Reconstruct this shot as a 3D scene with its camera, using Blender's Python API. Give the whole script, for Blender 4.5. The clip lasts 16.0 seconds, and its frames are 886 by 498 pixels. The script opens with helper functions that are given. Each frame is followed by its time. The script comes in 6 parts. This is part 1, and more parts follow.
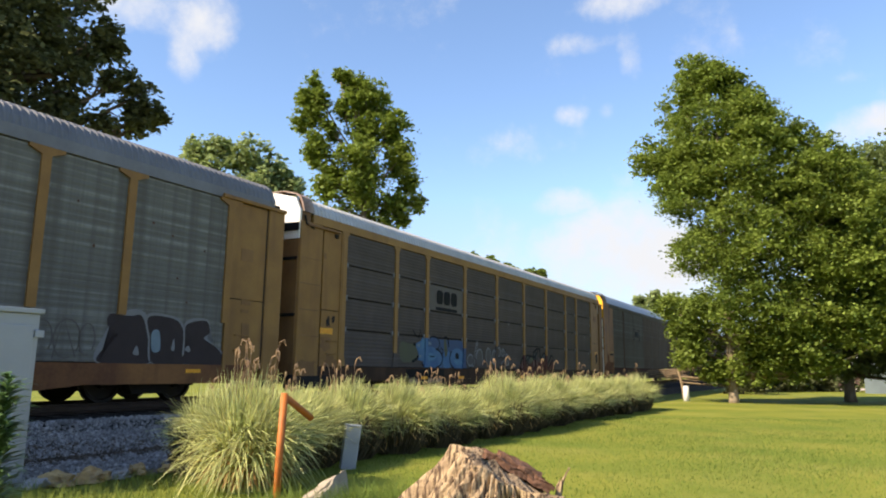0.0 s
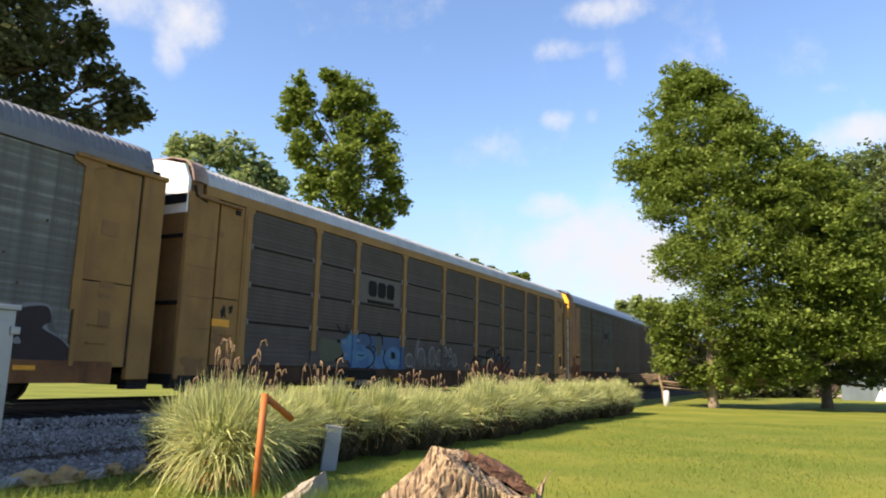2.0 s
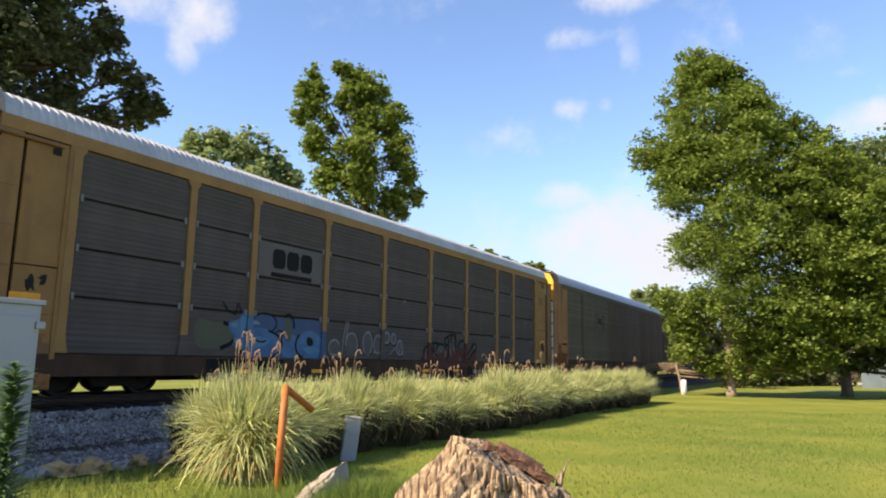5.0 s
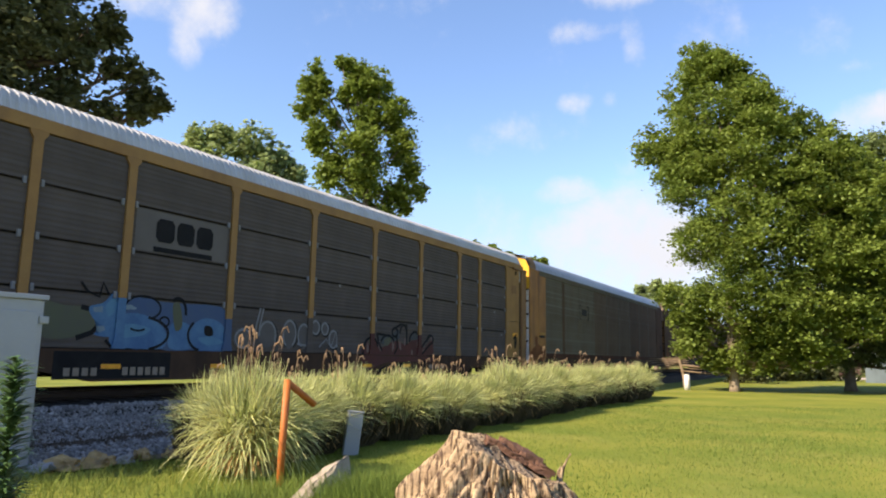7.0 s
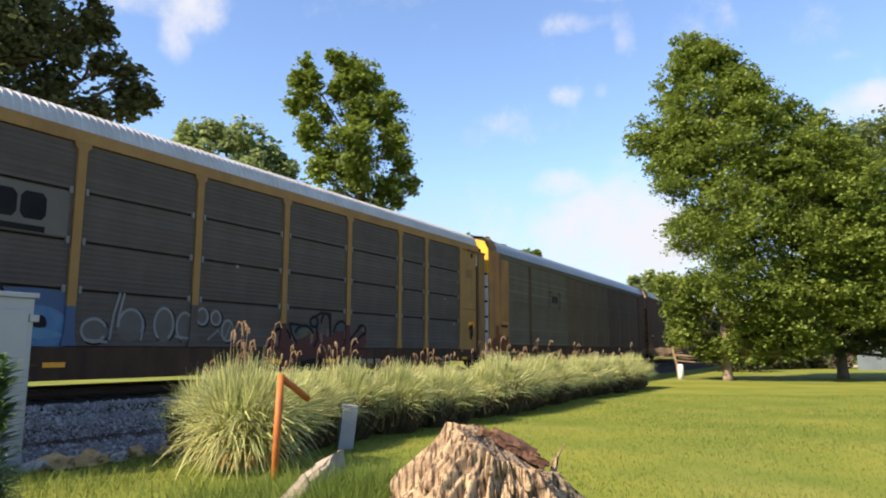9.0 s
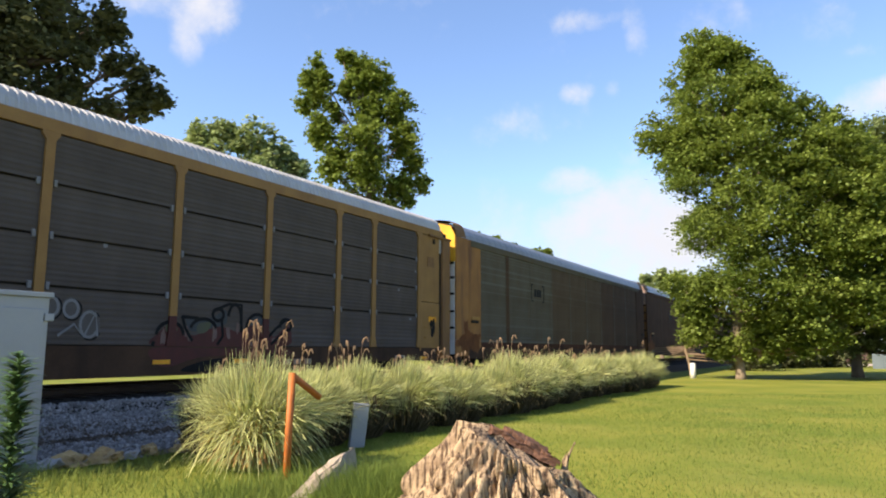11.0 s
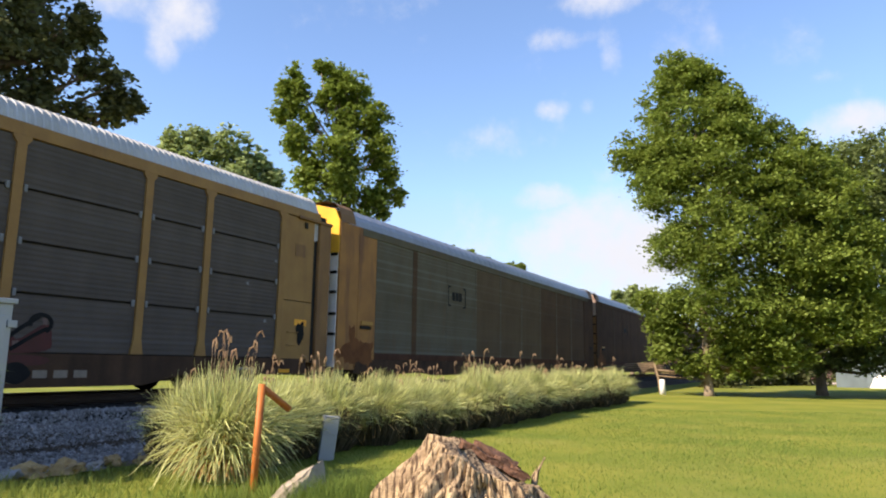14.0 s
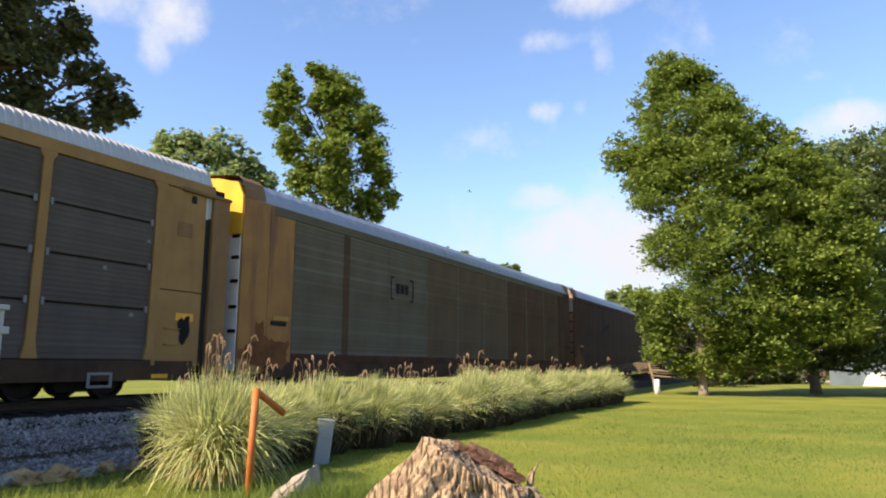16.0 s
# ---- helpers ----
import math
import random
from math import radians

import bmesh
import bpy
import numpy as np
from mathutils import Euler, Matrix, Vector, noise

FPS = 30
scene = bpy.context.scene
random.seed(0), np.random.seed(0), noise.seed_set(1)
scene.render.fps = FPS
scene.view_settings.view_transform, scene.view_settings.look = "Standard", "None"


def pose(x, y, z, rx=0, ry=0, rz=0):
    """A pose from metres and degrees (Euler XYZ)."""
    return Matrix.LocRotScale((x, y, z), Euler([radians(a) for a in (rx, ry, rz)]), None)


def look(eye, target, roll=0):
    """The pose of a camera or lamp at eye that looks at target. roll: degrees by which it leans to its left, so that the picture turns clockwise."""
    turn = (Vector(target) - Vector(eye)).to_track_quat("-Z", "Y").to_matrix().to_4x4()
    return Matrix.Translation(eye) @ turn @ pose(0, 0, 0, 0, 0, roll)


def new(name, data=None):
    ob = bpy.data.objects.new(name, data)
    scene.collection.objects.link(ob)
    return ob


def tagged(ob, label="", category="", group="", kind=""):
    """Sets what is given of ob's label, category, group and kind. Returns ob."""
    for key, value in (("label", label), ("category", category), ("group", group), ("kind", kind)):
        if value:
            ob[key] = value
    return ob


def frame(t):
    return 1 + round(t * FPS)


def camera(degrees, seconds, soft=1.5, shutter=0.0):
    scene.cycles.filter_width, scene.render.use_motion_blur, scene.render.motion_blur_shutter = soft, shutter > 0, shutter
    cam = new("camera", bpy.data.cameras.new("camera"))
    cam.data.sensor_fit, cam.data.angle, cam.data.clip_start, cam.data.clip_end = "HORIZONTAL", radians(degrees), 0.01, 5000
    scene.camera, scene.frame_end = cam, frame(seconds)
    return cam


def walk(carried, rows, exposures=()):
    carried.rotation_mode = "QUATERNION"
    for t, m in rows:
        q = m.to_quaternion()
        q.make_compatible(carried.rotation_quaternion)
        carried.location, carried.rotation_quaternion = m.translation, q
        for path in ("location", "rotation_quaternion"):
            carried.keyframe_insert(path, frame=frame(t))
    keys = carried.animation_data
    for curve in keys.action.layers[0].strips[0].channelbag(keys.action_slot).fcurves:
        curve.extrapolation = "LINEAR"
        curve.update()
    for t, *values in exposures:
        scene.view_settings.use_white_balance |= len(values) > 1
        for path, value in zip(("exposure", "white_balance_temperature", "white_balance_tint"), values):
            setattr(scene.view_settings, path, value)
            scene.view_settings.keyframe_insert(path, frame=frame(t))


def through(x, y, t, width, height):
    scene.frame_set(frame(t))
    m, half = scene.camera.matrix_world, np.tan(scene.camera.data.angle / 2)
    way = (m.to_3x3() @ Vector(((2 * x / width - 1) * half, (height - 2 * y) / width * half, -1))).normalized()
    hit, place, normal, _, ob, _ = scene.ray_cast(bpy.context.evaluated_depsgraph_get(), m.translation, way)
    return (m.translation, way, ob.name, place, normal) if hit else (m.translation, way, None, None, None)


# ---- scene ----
cam = camera(65.19, 16.0, soft=2.0)
EYE = 1.6
# t, x, y, z, yaw, pitch, roll
PATH = [
    (0, -0.004, 0.008, 0.017, -0.2, 9.87, -0.69), (0.5, -0.008, -0.002, 0.018, -1.0, 10.1, -1.46),
    (1, -0.009, 0.018, 0.013, -1.31, 9.85, -1.84), (1.5, -0.008, 0.033, 0.009, -1.48, 9.92, -1.26),
    (2, -0.004, 0.032, 0.011, -1.65, 10.08, -1.32), (2.5, -0.004, 0.024, 0.015, -1.84, 10.08, -1.74),
    (3, -0.015, 0.023, 0.011, -2.11, 9.67, -1.05), (3.5, -0.023, 0.01, 0.013, -1.6, 9.57, -0.47),
    (4, -0.035, 0.013, 0.011, -1.53, 9.56, -0.55), (4.5, -0.041, -0.003, 0.006, -0.6, 9.43, -0.8),
    (7, -0.012, -0.014, 0.004, -0.08, 8.91, -0.89), (7.5, -0.013, 0.004, -0.002, -0.06, 8.58, -0.63),
    (8, -0.007, 0.004, -0.004, -0.24, 8.43, -0.41), (10.5, 0.018, 0.001, -0.013, -0.37, 8.34, 0.33),
    (11, 0.013, -0.008, -0.01, 0.41, 8.29, -0.06), (11.5, 0.014, -0.01, -0.005, 0.54, 8.28, -0.46),
    (12, 0.011, -0.012, -0.005, -0.32, 8.66, -0.53), (12.5, 0.011, -0.01, -0.011, -1.47, 9.25, -0.09),
    (13, 0.02, -0.015, -0.007, -1.88, 9.6, -0.49), (13.5, 0.026, -0.025, -0.008, -2.08, 9.57, -0.43),
    (14, 0.012, -0.015, -0.012, -1.88, 9.38, -0.83), (14.5, 0.01, -0.022, -0.014, -1.89, 9.36, -0.72),
    (15, 0.013, -0.007, -0.011, -2.0, 9.41, -1.0), (15.5, 0.016, -0.016, -0.019, -2.16, 9.52, -0.9),
    (16, 0.018, -0.009, -0.006, -2.28, 9.53, -0.29)]
walk(cam, [(t, pose(x, y, EYE + z, 90 + p, r, w)) for t, x, y, z, w, p, r in PATH], exposures=[(0, 1.08, 7150, 15), (3, 1.08, 7000, 18), (16, 1.08, 6950, 18)])

# how far the train has rolled along its track at each time, in metres
ROLLED = [(0, 13.041), (0.5, 12.235), (1, 11.425), (1.5, 10.62), (2, 9.794), (2.5, 8.963), (3, 8.135), (3.5, 7.315),
          (4, 6.468), (4.5, 5.605), (7, 1.134), (7.5, 0.25), (8, -0.665), (10.5, -5.407), (11, -6.337), (11.5, -7.253),
          (12, -8.188), (12.5, -9.105), (13, -10.047), (13.5, -10.974), (14, -11.932), (14.5, -12.881), (15, -13.856),
          (15.5, -14.802), (16, -15.765)]

# the track's own axes: ALONG it and AWAY from the lawn
TURN = 29.71
ALONG = Vector((math.sin(radians(TURN)), math.cos(radians(TURN)), 0))
AWAY = Vector((-math.cos(radians(TURN)), math.sin(radians(TURN)), 0))
SIDE = 12.41          # from the eye to the near side of the train
MID = SIDE + 1.5      # to the middle of the track
RAIL = 0.86           # top of the rails


def onto(lat, along, z=0.0):
    return AWAY * lat + ALONG * along + Vector((0, 0, z))


def trackpose(lat, along, z=0.0, turn=0.0):
    p = onto(lat, along, z)
    return pose(p.x, p.y, p.z, 0, 0, 90 - TURN + turn)


# ---- daylight ----
SUN_AZ = (-0.863, -0.504)      # towards the sun, over the ground
SUN_EL = 38.5
world = bpy.data.worlds.new("world")
scene.world = world
world.use_nodes = True
wn, wl = world.node_tree.nodes, world.node_tree.links
wn.clear()
w_out = wn.new("ShaderNodeOutputWorld")
w_bg = wn.new("ShaderNodeBackground")
w_sky = wn.new("ShaderNodeTexSky")
w_sky.sky_type = "NISHITA"
w_sky.sun_disc = False
w_sky.sun_elevation = radians(SUN_EL)
w_sky.sun_rotation = math.atan2(SUN_AZ[0], SUN_AZ[1])
w_sky.air_density, w_sky.dust_density, w_sky.ozone_density = 1.05, 0.2, 3.7
w_bg.inputs["Strength"].default_value = 0.127
wl.new(w_bg.outputs[0], w_out.inputs[0])

# clouds: soft heaps of vapour at (azimuth to the right, elevation, half width, half height, density), in degrees
CLOUDS = [(13.4, 10.2, 6.4, 4.5, 1.35), (17, 8.5, 6.4, 5.0, 1.45), (10.4, 13.5, 3.6, 1.6, 1.1), (-20.4, 26.2, 3.2, 3.6, 1.0), (-21.6, 23.6, 1.8, 2.2, 0.75), (-26, 27.5, 5.8, 3.4, 0.7),
          (11.8, 26.0, 3.0, 1.1, 0.55), (15.9, 24.6, 1.3, 2.6, 0.6), (10.9, 20.6, 1.8, 1.1, 0.7), (13.9, 20.8, 0.9, 1.1, 0.55),
          (33.5, 17.4, 5, 1.7, 1.0), (7, 18.7, 3.5, 1.8, 0.25), (32.2, 20.8, 2.0, 0.6, 0.35), (14.5, 28.5, 4.5, 1.4, 0.5),
          (-55, 20, 14, 7, 0.8), (60, 16, 16, 6, 0.8), (110, 30, 20, 8, 0.7), (-120, 22, 18, 6, 0.6), (170, 25, 22, 7, 0.7)]
w_geo = wn.new("ShaderNodeTexCoord")
w_noise = wn.new("ShaderNodeTexNoise")
w_noise.inputs["Scale"].default_value = 9.0
w_noise.inputs["Detail"].default_value = 7.0
w_noise.inputs["Roughness"].default_value = 0.62
wl.new(w_geo.outputs["Generated"], w_noise.inputs["Vector"])


def wmath(op, a, b=None):
    n = wn.new("ShaderNodeMath")
    n.operation = op
    for i, v in enumerate((a, b)):
        if v is None:
            continue
        if isinstance(v, (int, float)):
            n.inputs[i].default_value = v
        else:
            wl.new(v, n.inputs[i])
    return n.outputs[0]


def wdot(v):
    n = wn.new("ShaderNodeVectorMath")
    n.operation = "DOT_PRODUCT"
    wl.new(w_geo.outputs["Generated"], n.inputs[0])
    n.inputs[1].default_value = v
    return n.outputs["Value"]


cover = None
for az, el, hw, hh, dens in CLOUDS:
    a, e = radians(az), radians(el)
    mid = Vector((math.sin(a) * math.cos(e), math.cos(a) * math.cos(e), math.sin(e)))
    right = Vector((math.cos(a), -math.sin(a), 0))
    up = right.cross(mid)
    px = wmath("DIVIDE", wdot(right), radians(hw))
    pz = wmath("DIVIDE", wdot(up), radians(hh))
    d2 = wmath("ADD", wmath("MULTIPLY", px, px), wmath("MULTIPLY", pz, pz))
    front = wmath("GREATER_THAN", wdot(mid), 0.5)
    heap = wmath("MULTIPLY", wmath("MULTIPLY", wmath("MAXIMUM", wmath("SUBTRACT", 1.0, d2), -1.0), dens), front)
    cover = heap if cover is None else wmath("MAXIMUM", cover, heap)
soft = wmath("ADD", cover, wmath("MULTIPLY", wmath("SUBTRACT", w_noise.outputs["Fac"], 0.54), 3.1))
w_ramp = wn.new("ShaderNodeMapRange")
w_ramp.interpolation_type = "SMOOTHSTEP"
w_ramp.inputs["From Min"].default_value = 0.0
w_ramp.inputs["From Max"].default_value = 1.35
wl.new(soft, w_ramp.inputs["Value"])
vapour = wmath("MULTIPLY", w_ramp.outputs[0], wmath("GREATER_THAN", wdot((0, 0, 1)), 0.0))
w_mix = wn.new("ShaderNodeMixRGB")
w_mix.inputs["Color2"].default_value = (3.15, 3.45, 3.8, 1)
wl.new(vapour, w_mix.inputs["Fac"])
low = wmath("MAXIMUM", wmath("SUBTRACT", 1.0, wmath("DIVIDE", wmath("ABSOLUTE", wdot((0, 0, 1))), 0.24)), 0.0)
w_haze = wn.new("ShaderNodeMixRGB")
w_haze.inputs["Color2"].default_value = (1.86, 2.36, 3.35, 1)
wl.new(wmath("MULTIPLY", wmath("POWER", low, 0.7), 0.85), w_haze.inputs["Fac"])
w_clear = wn.new("ShaderNodeMixRGB")
w_clear.blend_type = "MULTIPLY"
w_clear.inputs["Fac"].default_value = 1.0
w_clear.inputs["Color2"].default_value = (0.93, 1.0, 1.05, 1)
wl.new(w_sky.outputs[0], w_clear.inputs["Color1"])
wl.new(w_clear.outputs[0], w_haze.inputs["Color1"])
wl.new(w_haze.outputs[0], w_mix.inputs["Color1"])
wl.new(w_mix.outputs[0], w_bg.inputs["Color"])

sun = new("sun", bpy.data.lights.new("sun", "SUN"))
sun.data.energy = 4.9
sun.data.angle = radians(0.53)
sun.data.color = (1.0, 0.91, 0.75)
sun.matrix_world = look((0, 0, 0), (-SUN_AZ[0], -SUN_AZ[1], -math.tan(radians(SUN_EL)) * math.hypot(*SUN_AZ)))


# ---- materials ----
def material(name, base, dark=None, rough=0.7, metal=0.0, scale=4.0, fine=40.0, bump=0.15, mix=0.5, island=0.0, through=0.0,
             streak=None, streaks=0.0, spec=0.3, run_scale=1.6, run_cut=(0.5, 0.75), run_shape=(1.7, 1.7, 0.3), bands=None, band=0.0, plaid=0.0):
    """A surface with stains at a large scale, grain at a small one, fine relief, optional run-down streaks and piece to piece variation."""
    m = bpy.data.materials.new(name)
    m.use_nodes = True
    n, l = m.node_tree.nodes, m.node_tree.links
    bsdf = n["Principled BSDF"]
    bsdf.inputs["Roughness"].default_value = rough
    bsdf.inputs["Metallic"].default_value = metal
    bsdf.inputs["Specular IOR Level"].default_value = spec
    dark = dark or tuple(c * 0.6 for c in base)
    co = n.new("ShaderNodeTexCoord")
    big, small = n.new("ShaderNodeTexNoise"), n.new("ShaderNodeTexNoise")
    for tex, s, d in ((big, scale, 5.0), (small, fine, 3.0)):
        tex.inputs["Scale"].default_value = s
        tex.inputs["Detail"].default_value = d
        l.new(co.outputs["Object"], tex.inputs["Vector"])
    ramp = n.new("ShaderNodeMapRange")
    ramp.inputs["From Min"].default_value, ramp.inputs["From Max"].default_value = 0.35, 0.68
    l.new(big.outputs["Fac"], ramp.inputs["Value"])
    grain = n.new("ShaderNodeMath")
    grain.operation = "MULTIPLY_ADD"
    l.new(small.outputs["Fac"], grain.inputs[0])
    grain.inputs[1].default_value = 0.7
    l.new(ramp.outputs[0], grain.inputs[2])
    fac = n.new("ShaderNodeMath")
    fac.operation, fac.use_clamp = "MULTIPLY", True
    l.new(grain.outputs[0], fac.inputs[0])
    fac.inputs[1].default_value = mix
    col = n.new("ShaderNodeMixRGB")
    col.inputs["Color1"].default_value, col.inputs["Color2"].default_value = (*base, 1), (*dark, 1)
    l.new(fac.outputs[0], col.inputs["Fac"])
    colour = col.outputs[0]
    if streak:
        stretch = n.new("ShaderNodeMapping")
        stretch.inputs["Scale"].default_value = run_shape
        l.new(co.outputs["Object"], stretch.inputs["Vector"])
        run = n.new("ShaderNodeTexNoise")
        run.inputs["Scale"].default_value, run.inputs["Detail"].default_value = run_scale, 6.0
        l.new(stretch.outputs[0], run.inputs["Vector"])
        cut = n.new("ShaderNodeMapRange")
        cut.inputs["From Min"].default_value, cut.inputs["From Max"].default_value = run_cut
        cut.inputs["To Max"].default_value = streaks
        l.new(run.outputs["Fac"], cut.inputs["Value"])
        over = n.new("ShaderNodeMixRGB")
        over.inputs["Color2"].default_value = (*streak, 1)
        l.new(cut.outputs[0], over.inputs["Fac"])
        l.new(colour, over.inputs["Color1"])
        colour = over.outputs[0]
    if bands:
        level = n.new("ShaderNodeMapping")
        level.inputs["Scale"].default_value = (0.03, 0.03, 6.0)
        l.new(co.outputs["Object"], level.inputs["Vector"])
        tiers = n.new("ShaderNodeTexNoise")
        tiers.inputs["Scale"].default_value, tiers.inputs["Detail"].default_value = 1.3, 4.0
        l.new(level.outputs[0], tiers.inputs["Vector"])
        sheen = n.new("ShaderNodeMapRange")
        sheen.inputs["From Min"].default_value, sheen.inputs["From Max"].default_value, sheen.inputs["To Max"].default_value = 0.5, 0.68, band
        l.new(tiers.outputs["Fac"], sheen.inputs["Value"])
        lay = n.new("ShaderNodeMixRGB")
        lay.inputs["Color2"].default_value = (*bands, 1)
        l.new(sheen.outputs[0], lay.inputs["Fac"])
        l.new(colour, lay.inputs["Color1"])
        colour = lay.outputs[0]
    if plaid:
        upright = n.new("ShaderNodeMapping")
        upright.inputs["Scale"].default_value = (5.0, 0.03, 0.04)
        l.new(co.outputs["Object"], upright.inputs["Vector"])
        cols = n.new("ShaderNodeTexNoise")
        cols.inputs["Scale"].default_value, cols.inputs["Detail"].default_value = 1.1, 4.0
        l.new(upright.outputs[0], cols.inputs["Vector"])
        share = n.new("ShaderNodeMapRange")
        share.inputs["From Min"].default_value, share.inputs["From Max"].default_value, share.inputs["To Max"].default_value = 0.42, 0.62, plaid
        l.new(cols.outputs["Fac"], share.inputs["Value"])
        cross = n.new("ShaderNodeMixRGB")
        cross.inputs["Color2"].default_value = (*dark, 1)
        l.new(share.outputs[0], cross.inputs["Fac"])
        l.new(colour, cross.inputs["Color1"])
        colour = cross.outputs[0]
    if island:
        geo = n.new("ShaderNodeNewGeometry")
        hsv = n.new("ShaderNodeHueSaturation")
        span = n.new("ShaderNodeMapRange")
        span.inputs["To Min"].default_value, span.inputs["To Max"].default_value = 1 - island, 1 + island
        l.new(geo.outputs["Random Per Island"], span.inputs["Value"])
        l.new(span.outputs[0], hsv.inputs["Value"])
        l.new(colour, hsv.inputs["Color"])
        colour = hsv.outputs[0]
    l.new(colour, bsdf.inputs["Base Color"])
    if bump:
        b = n.new("ShaderNodeBump")
        b.inputs["Strength"].default_value, b.inputs["Distance"].default_value = bump, 0.02
        l.new(small.outputs["Fac"], b.inputs["Height"])
        l.new(b.outputs[0], bsdf.inputs["Normal"])
    if through:
        glow = n.new("ShaderNodeBsdfTranslucent")
        l.new(colour, glow.inputs["Color"])
        both = n.new("ShaderNodeMixShader")
        both.inputs["Fac"].default_value = through
        l.new(bsdf.outputs[0], both.inputs[1])
        l.new(glow.outputs[0], both.inputs[2])
        l.new(both.outputs[0], n["Material Output"].inputs["Surface"])
    return m


LAWN = material("lawn", (0.225, 0.215, 0.035), (0.115, 0.15, 0.022), 0.9, scale=0.35, fine=14, bump=0.9, mix=0.75, spec=0.1, streak=(0.31, 0.265, 0.07), streaks=0.3, run_scale=0.38, run_cut=(0.5, 0.68), run_shape=(1.0, 1.0, 1.0))
GRASS = material("grass", (0.185, 0.235, 0.045), (0.1, 0.16, 0.03), 0.7, scale=0.5, fine=3, bump=0, mix=0.6, island=0.35, through=0.35, spec=0.15, streak=(0.33, 0.29, 0.085), streaks=0.3, run_scale=0.38, run_cut=(0.5, 0.68), run_shape=(1.0, 1.0, 1.0))
DIRT = material("dirt", (0.085, 0.062, 0.044), (0.04, 0.03, 0.022), 0.95, scale=1.5, fine=25, bump=0.8, mix=0.7, spec=0.1)
DUST = material("dusty pale dirt", (0.25, 0.195, 0.15), (0.1, 0.075, 0.055), 0.95, scale=1.1, fine=20, bump=0.9, mix=0.8, spec=0.1)
# near black: the shade beneath the train is put into this stone's colour
SHADEBED = material("shade darkened ballast", (0.03, 0.025, 0.022), (0.014, 0.012, 0.011), 0.95, scale=3, fine=30, bump=1.0, spec=0.1)
STONE = material("ballast stone", (0.31, 0.29, 0.275), (0.115, 0.107, 0.102), 0.9, scale=3, fine=30, bump=0.5, island=0.45)
SOILSTONE = material("earth stained stone", (0.115, 0.085, 0.062), (0.045, 0.034, 0.026), 0.95, scale=3, fine=30, bump=0.5, island=0.4)
ROCK = material("tan rock", (0.5, 0.33, 0.14), (0.16, 0.11, 0.07), 0.9, scale=5, fine=30, bump=0.7)
TIE = material("tie timber", (0.03, 0.024, 0.019), (0.013, 0.011, 0.009), 0.9, scale=2, fine=30)
STEEL = material("rail steel", (0.06, 0.042, 0.034), (0.03, 0.02, 0.016), 0.55, 0.6, scale=4, fine=40)
TYRE = material("wheel steel", (0.03, 0.025, 0.022), (0.015, 0.012, 0.01), 0.6, 0.5, scale=8)
UNDER = material("underframe grime", (0.02, 0.016, 0.013), (0.008, 0.007, 0.006), 0.85, scale=3)
YELLOW = material("faded yellow paint", (0.32, 0.175, 0.05), (0.2, 0.1, 0.03), 0.6, scale=1.2, fine=18, bump=0.08, mix=0.55, streak=(0.14, 0.07, 0.03), streaks=0.35)
OLDOCHRE = material("old ochre paint", (0.31, 0.163, 0.042), (0.19, 0.093, 0.027), 0.6, scale=1.2, fine=18, bump=0.08, mix=0.6, streak=(0.13, 0.055, 0.025), streaks=0.5)
RUSTYSILL = material("rust streaked sill", (0.27, 0.125, 0.045), (0.12, 0.052, 0.026), 0.7, scale=0.9, fine=16, bump=0.1, mix=0.75, streak=(0.05, 0.024, 0.015), streaks=0.8, run_scale=1.3, spec=0.12)
RUSTROOF = material("rusty roof sheet", (0.36, 0.29, 0.24), (0.2, 0.12, 0.09), 0.7, scale=2.5, fine=20, bump=0.08, mix=0.7)
BRIGHTRUST = material("scraped amber bracket", (0.34, 0.15, 0.035), (0.15, 0.06, 0.02), 0.7, scale=5, fine=25, bump=0.08, mix=0.7)
BRIGHT = material("bright yellow paint", (0.80, 0.43, 0.03), (0.55, 0.26, 0.02), 0.5, scale=2, fine=20, bump=0.05, mix=0.5)
OCHREPAINT = material("worn ochre paint", (0.36, 0.165, 0.042), (0.22, 0.098, 0.03), 0.65, scale=1.4, fine=16, bump=0.08, mix=0.6, streak=(0.11, 0.05, 0.03), streaks=0.7, run_scale=1.2, run_cut=(0.52, 0.68))
TAWNY = material("tawny faded paint", (0.42, 0.23, 0.05), (0.26, 0.13, 0.03), 0.6, scale=2, fine=20, bump=0.05, mix=0.5)
OCHRE = material("ochre brown paint", (0.25, 0.13, 0.045), (0.14, 0.068, 0.026), 0.65, scale=1.0, fine=16, bump=0.08, mix=0.6, streak=(0.10, 0.05, 0.03), streaks=0.6)
PANEL = material("weathered galvanised panel", (0.102, 0.083, 0.07), (0.064, 0.052, 0.044), 0.7, 0.05, scale=1.3, fine=22, bump=0.06, mix=0.6, streak=(0.07, 0.06, 0.05), streaks=0.5, bands=(0.115, 0.108, 0.105), band=0.4, spec=0.12)
BLUEPANEL = material("blue grey panel", (0.122, 0.108, 0.076), (0.082, 0.066, 0.042), 0.75, 0.0, scale=0.9, fine=14, bump=0.05, mix=0.65, streak=(0.13, 0.08, 0.045), streaks=0.5, bands=(0.175, 0.175, 0.145), band=0.55, spec=0.12)
PLAIDPANEL = material("pale grey panel", (0.17, 0.168, 0.148), (0.098, 0.092, 0.08), 0.65, 0.05, scale=1.1, fine=18, bump=0.06, mix=0.6, bands=(0.29, 0.295, 0.27), band=0.8, plaid=0.75, streak=(0.10, 0.09, 0.07), streaks=0.5, spec=0.12)
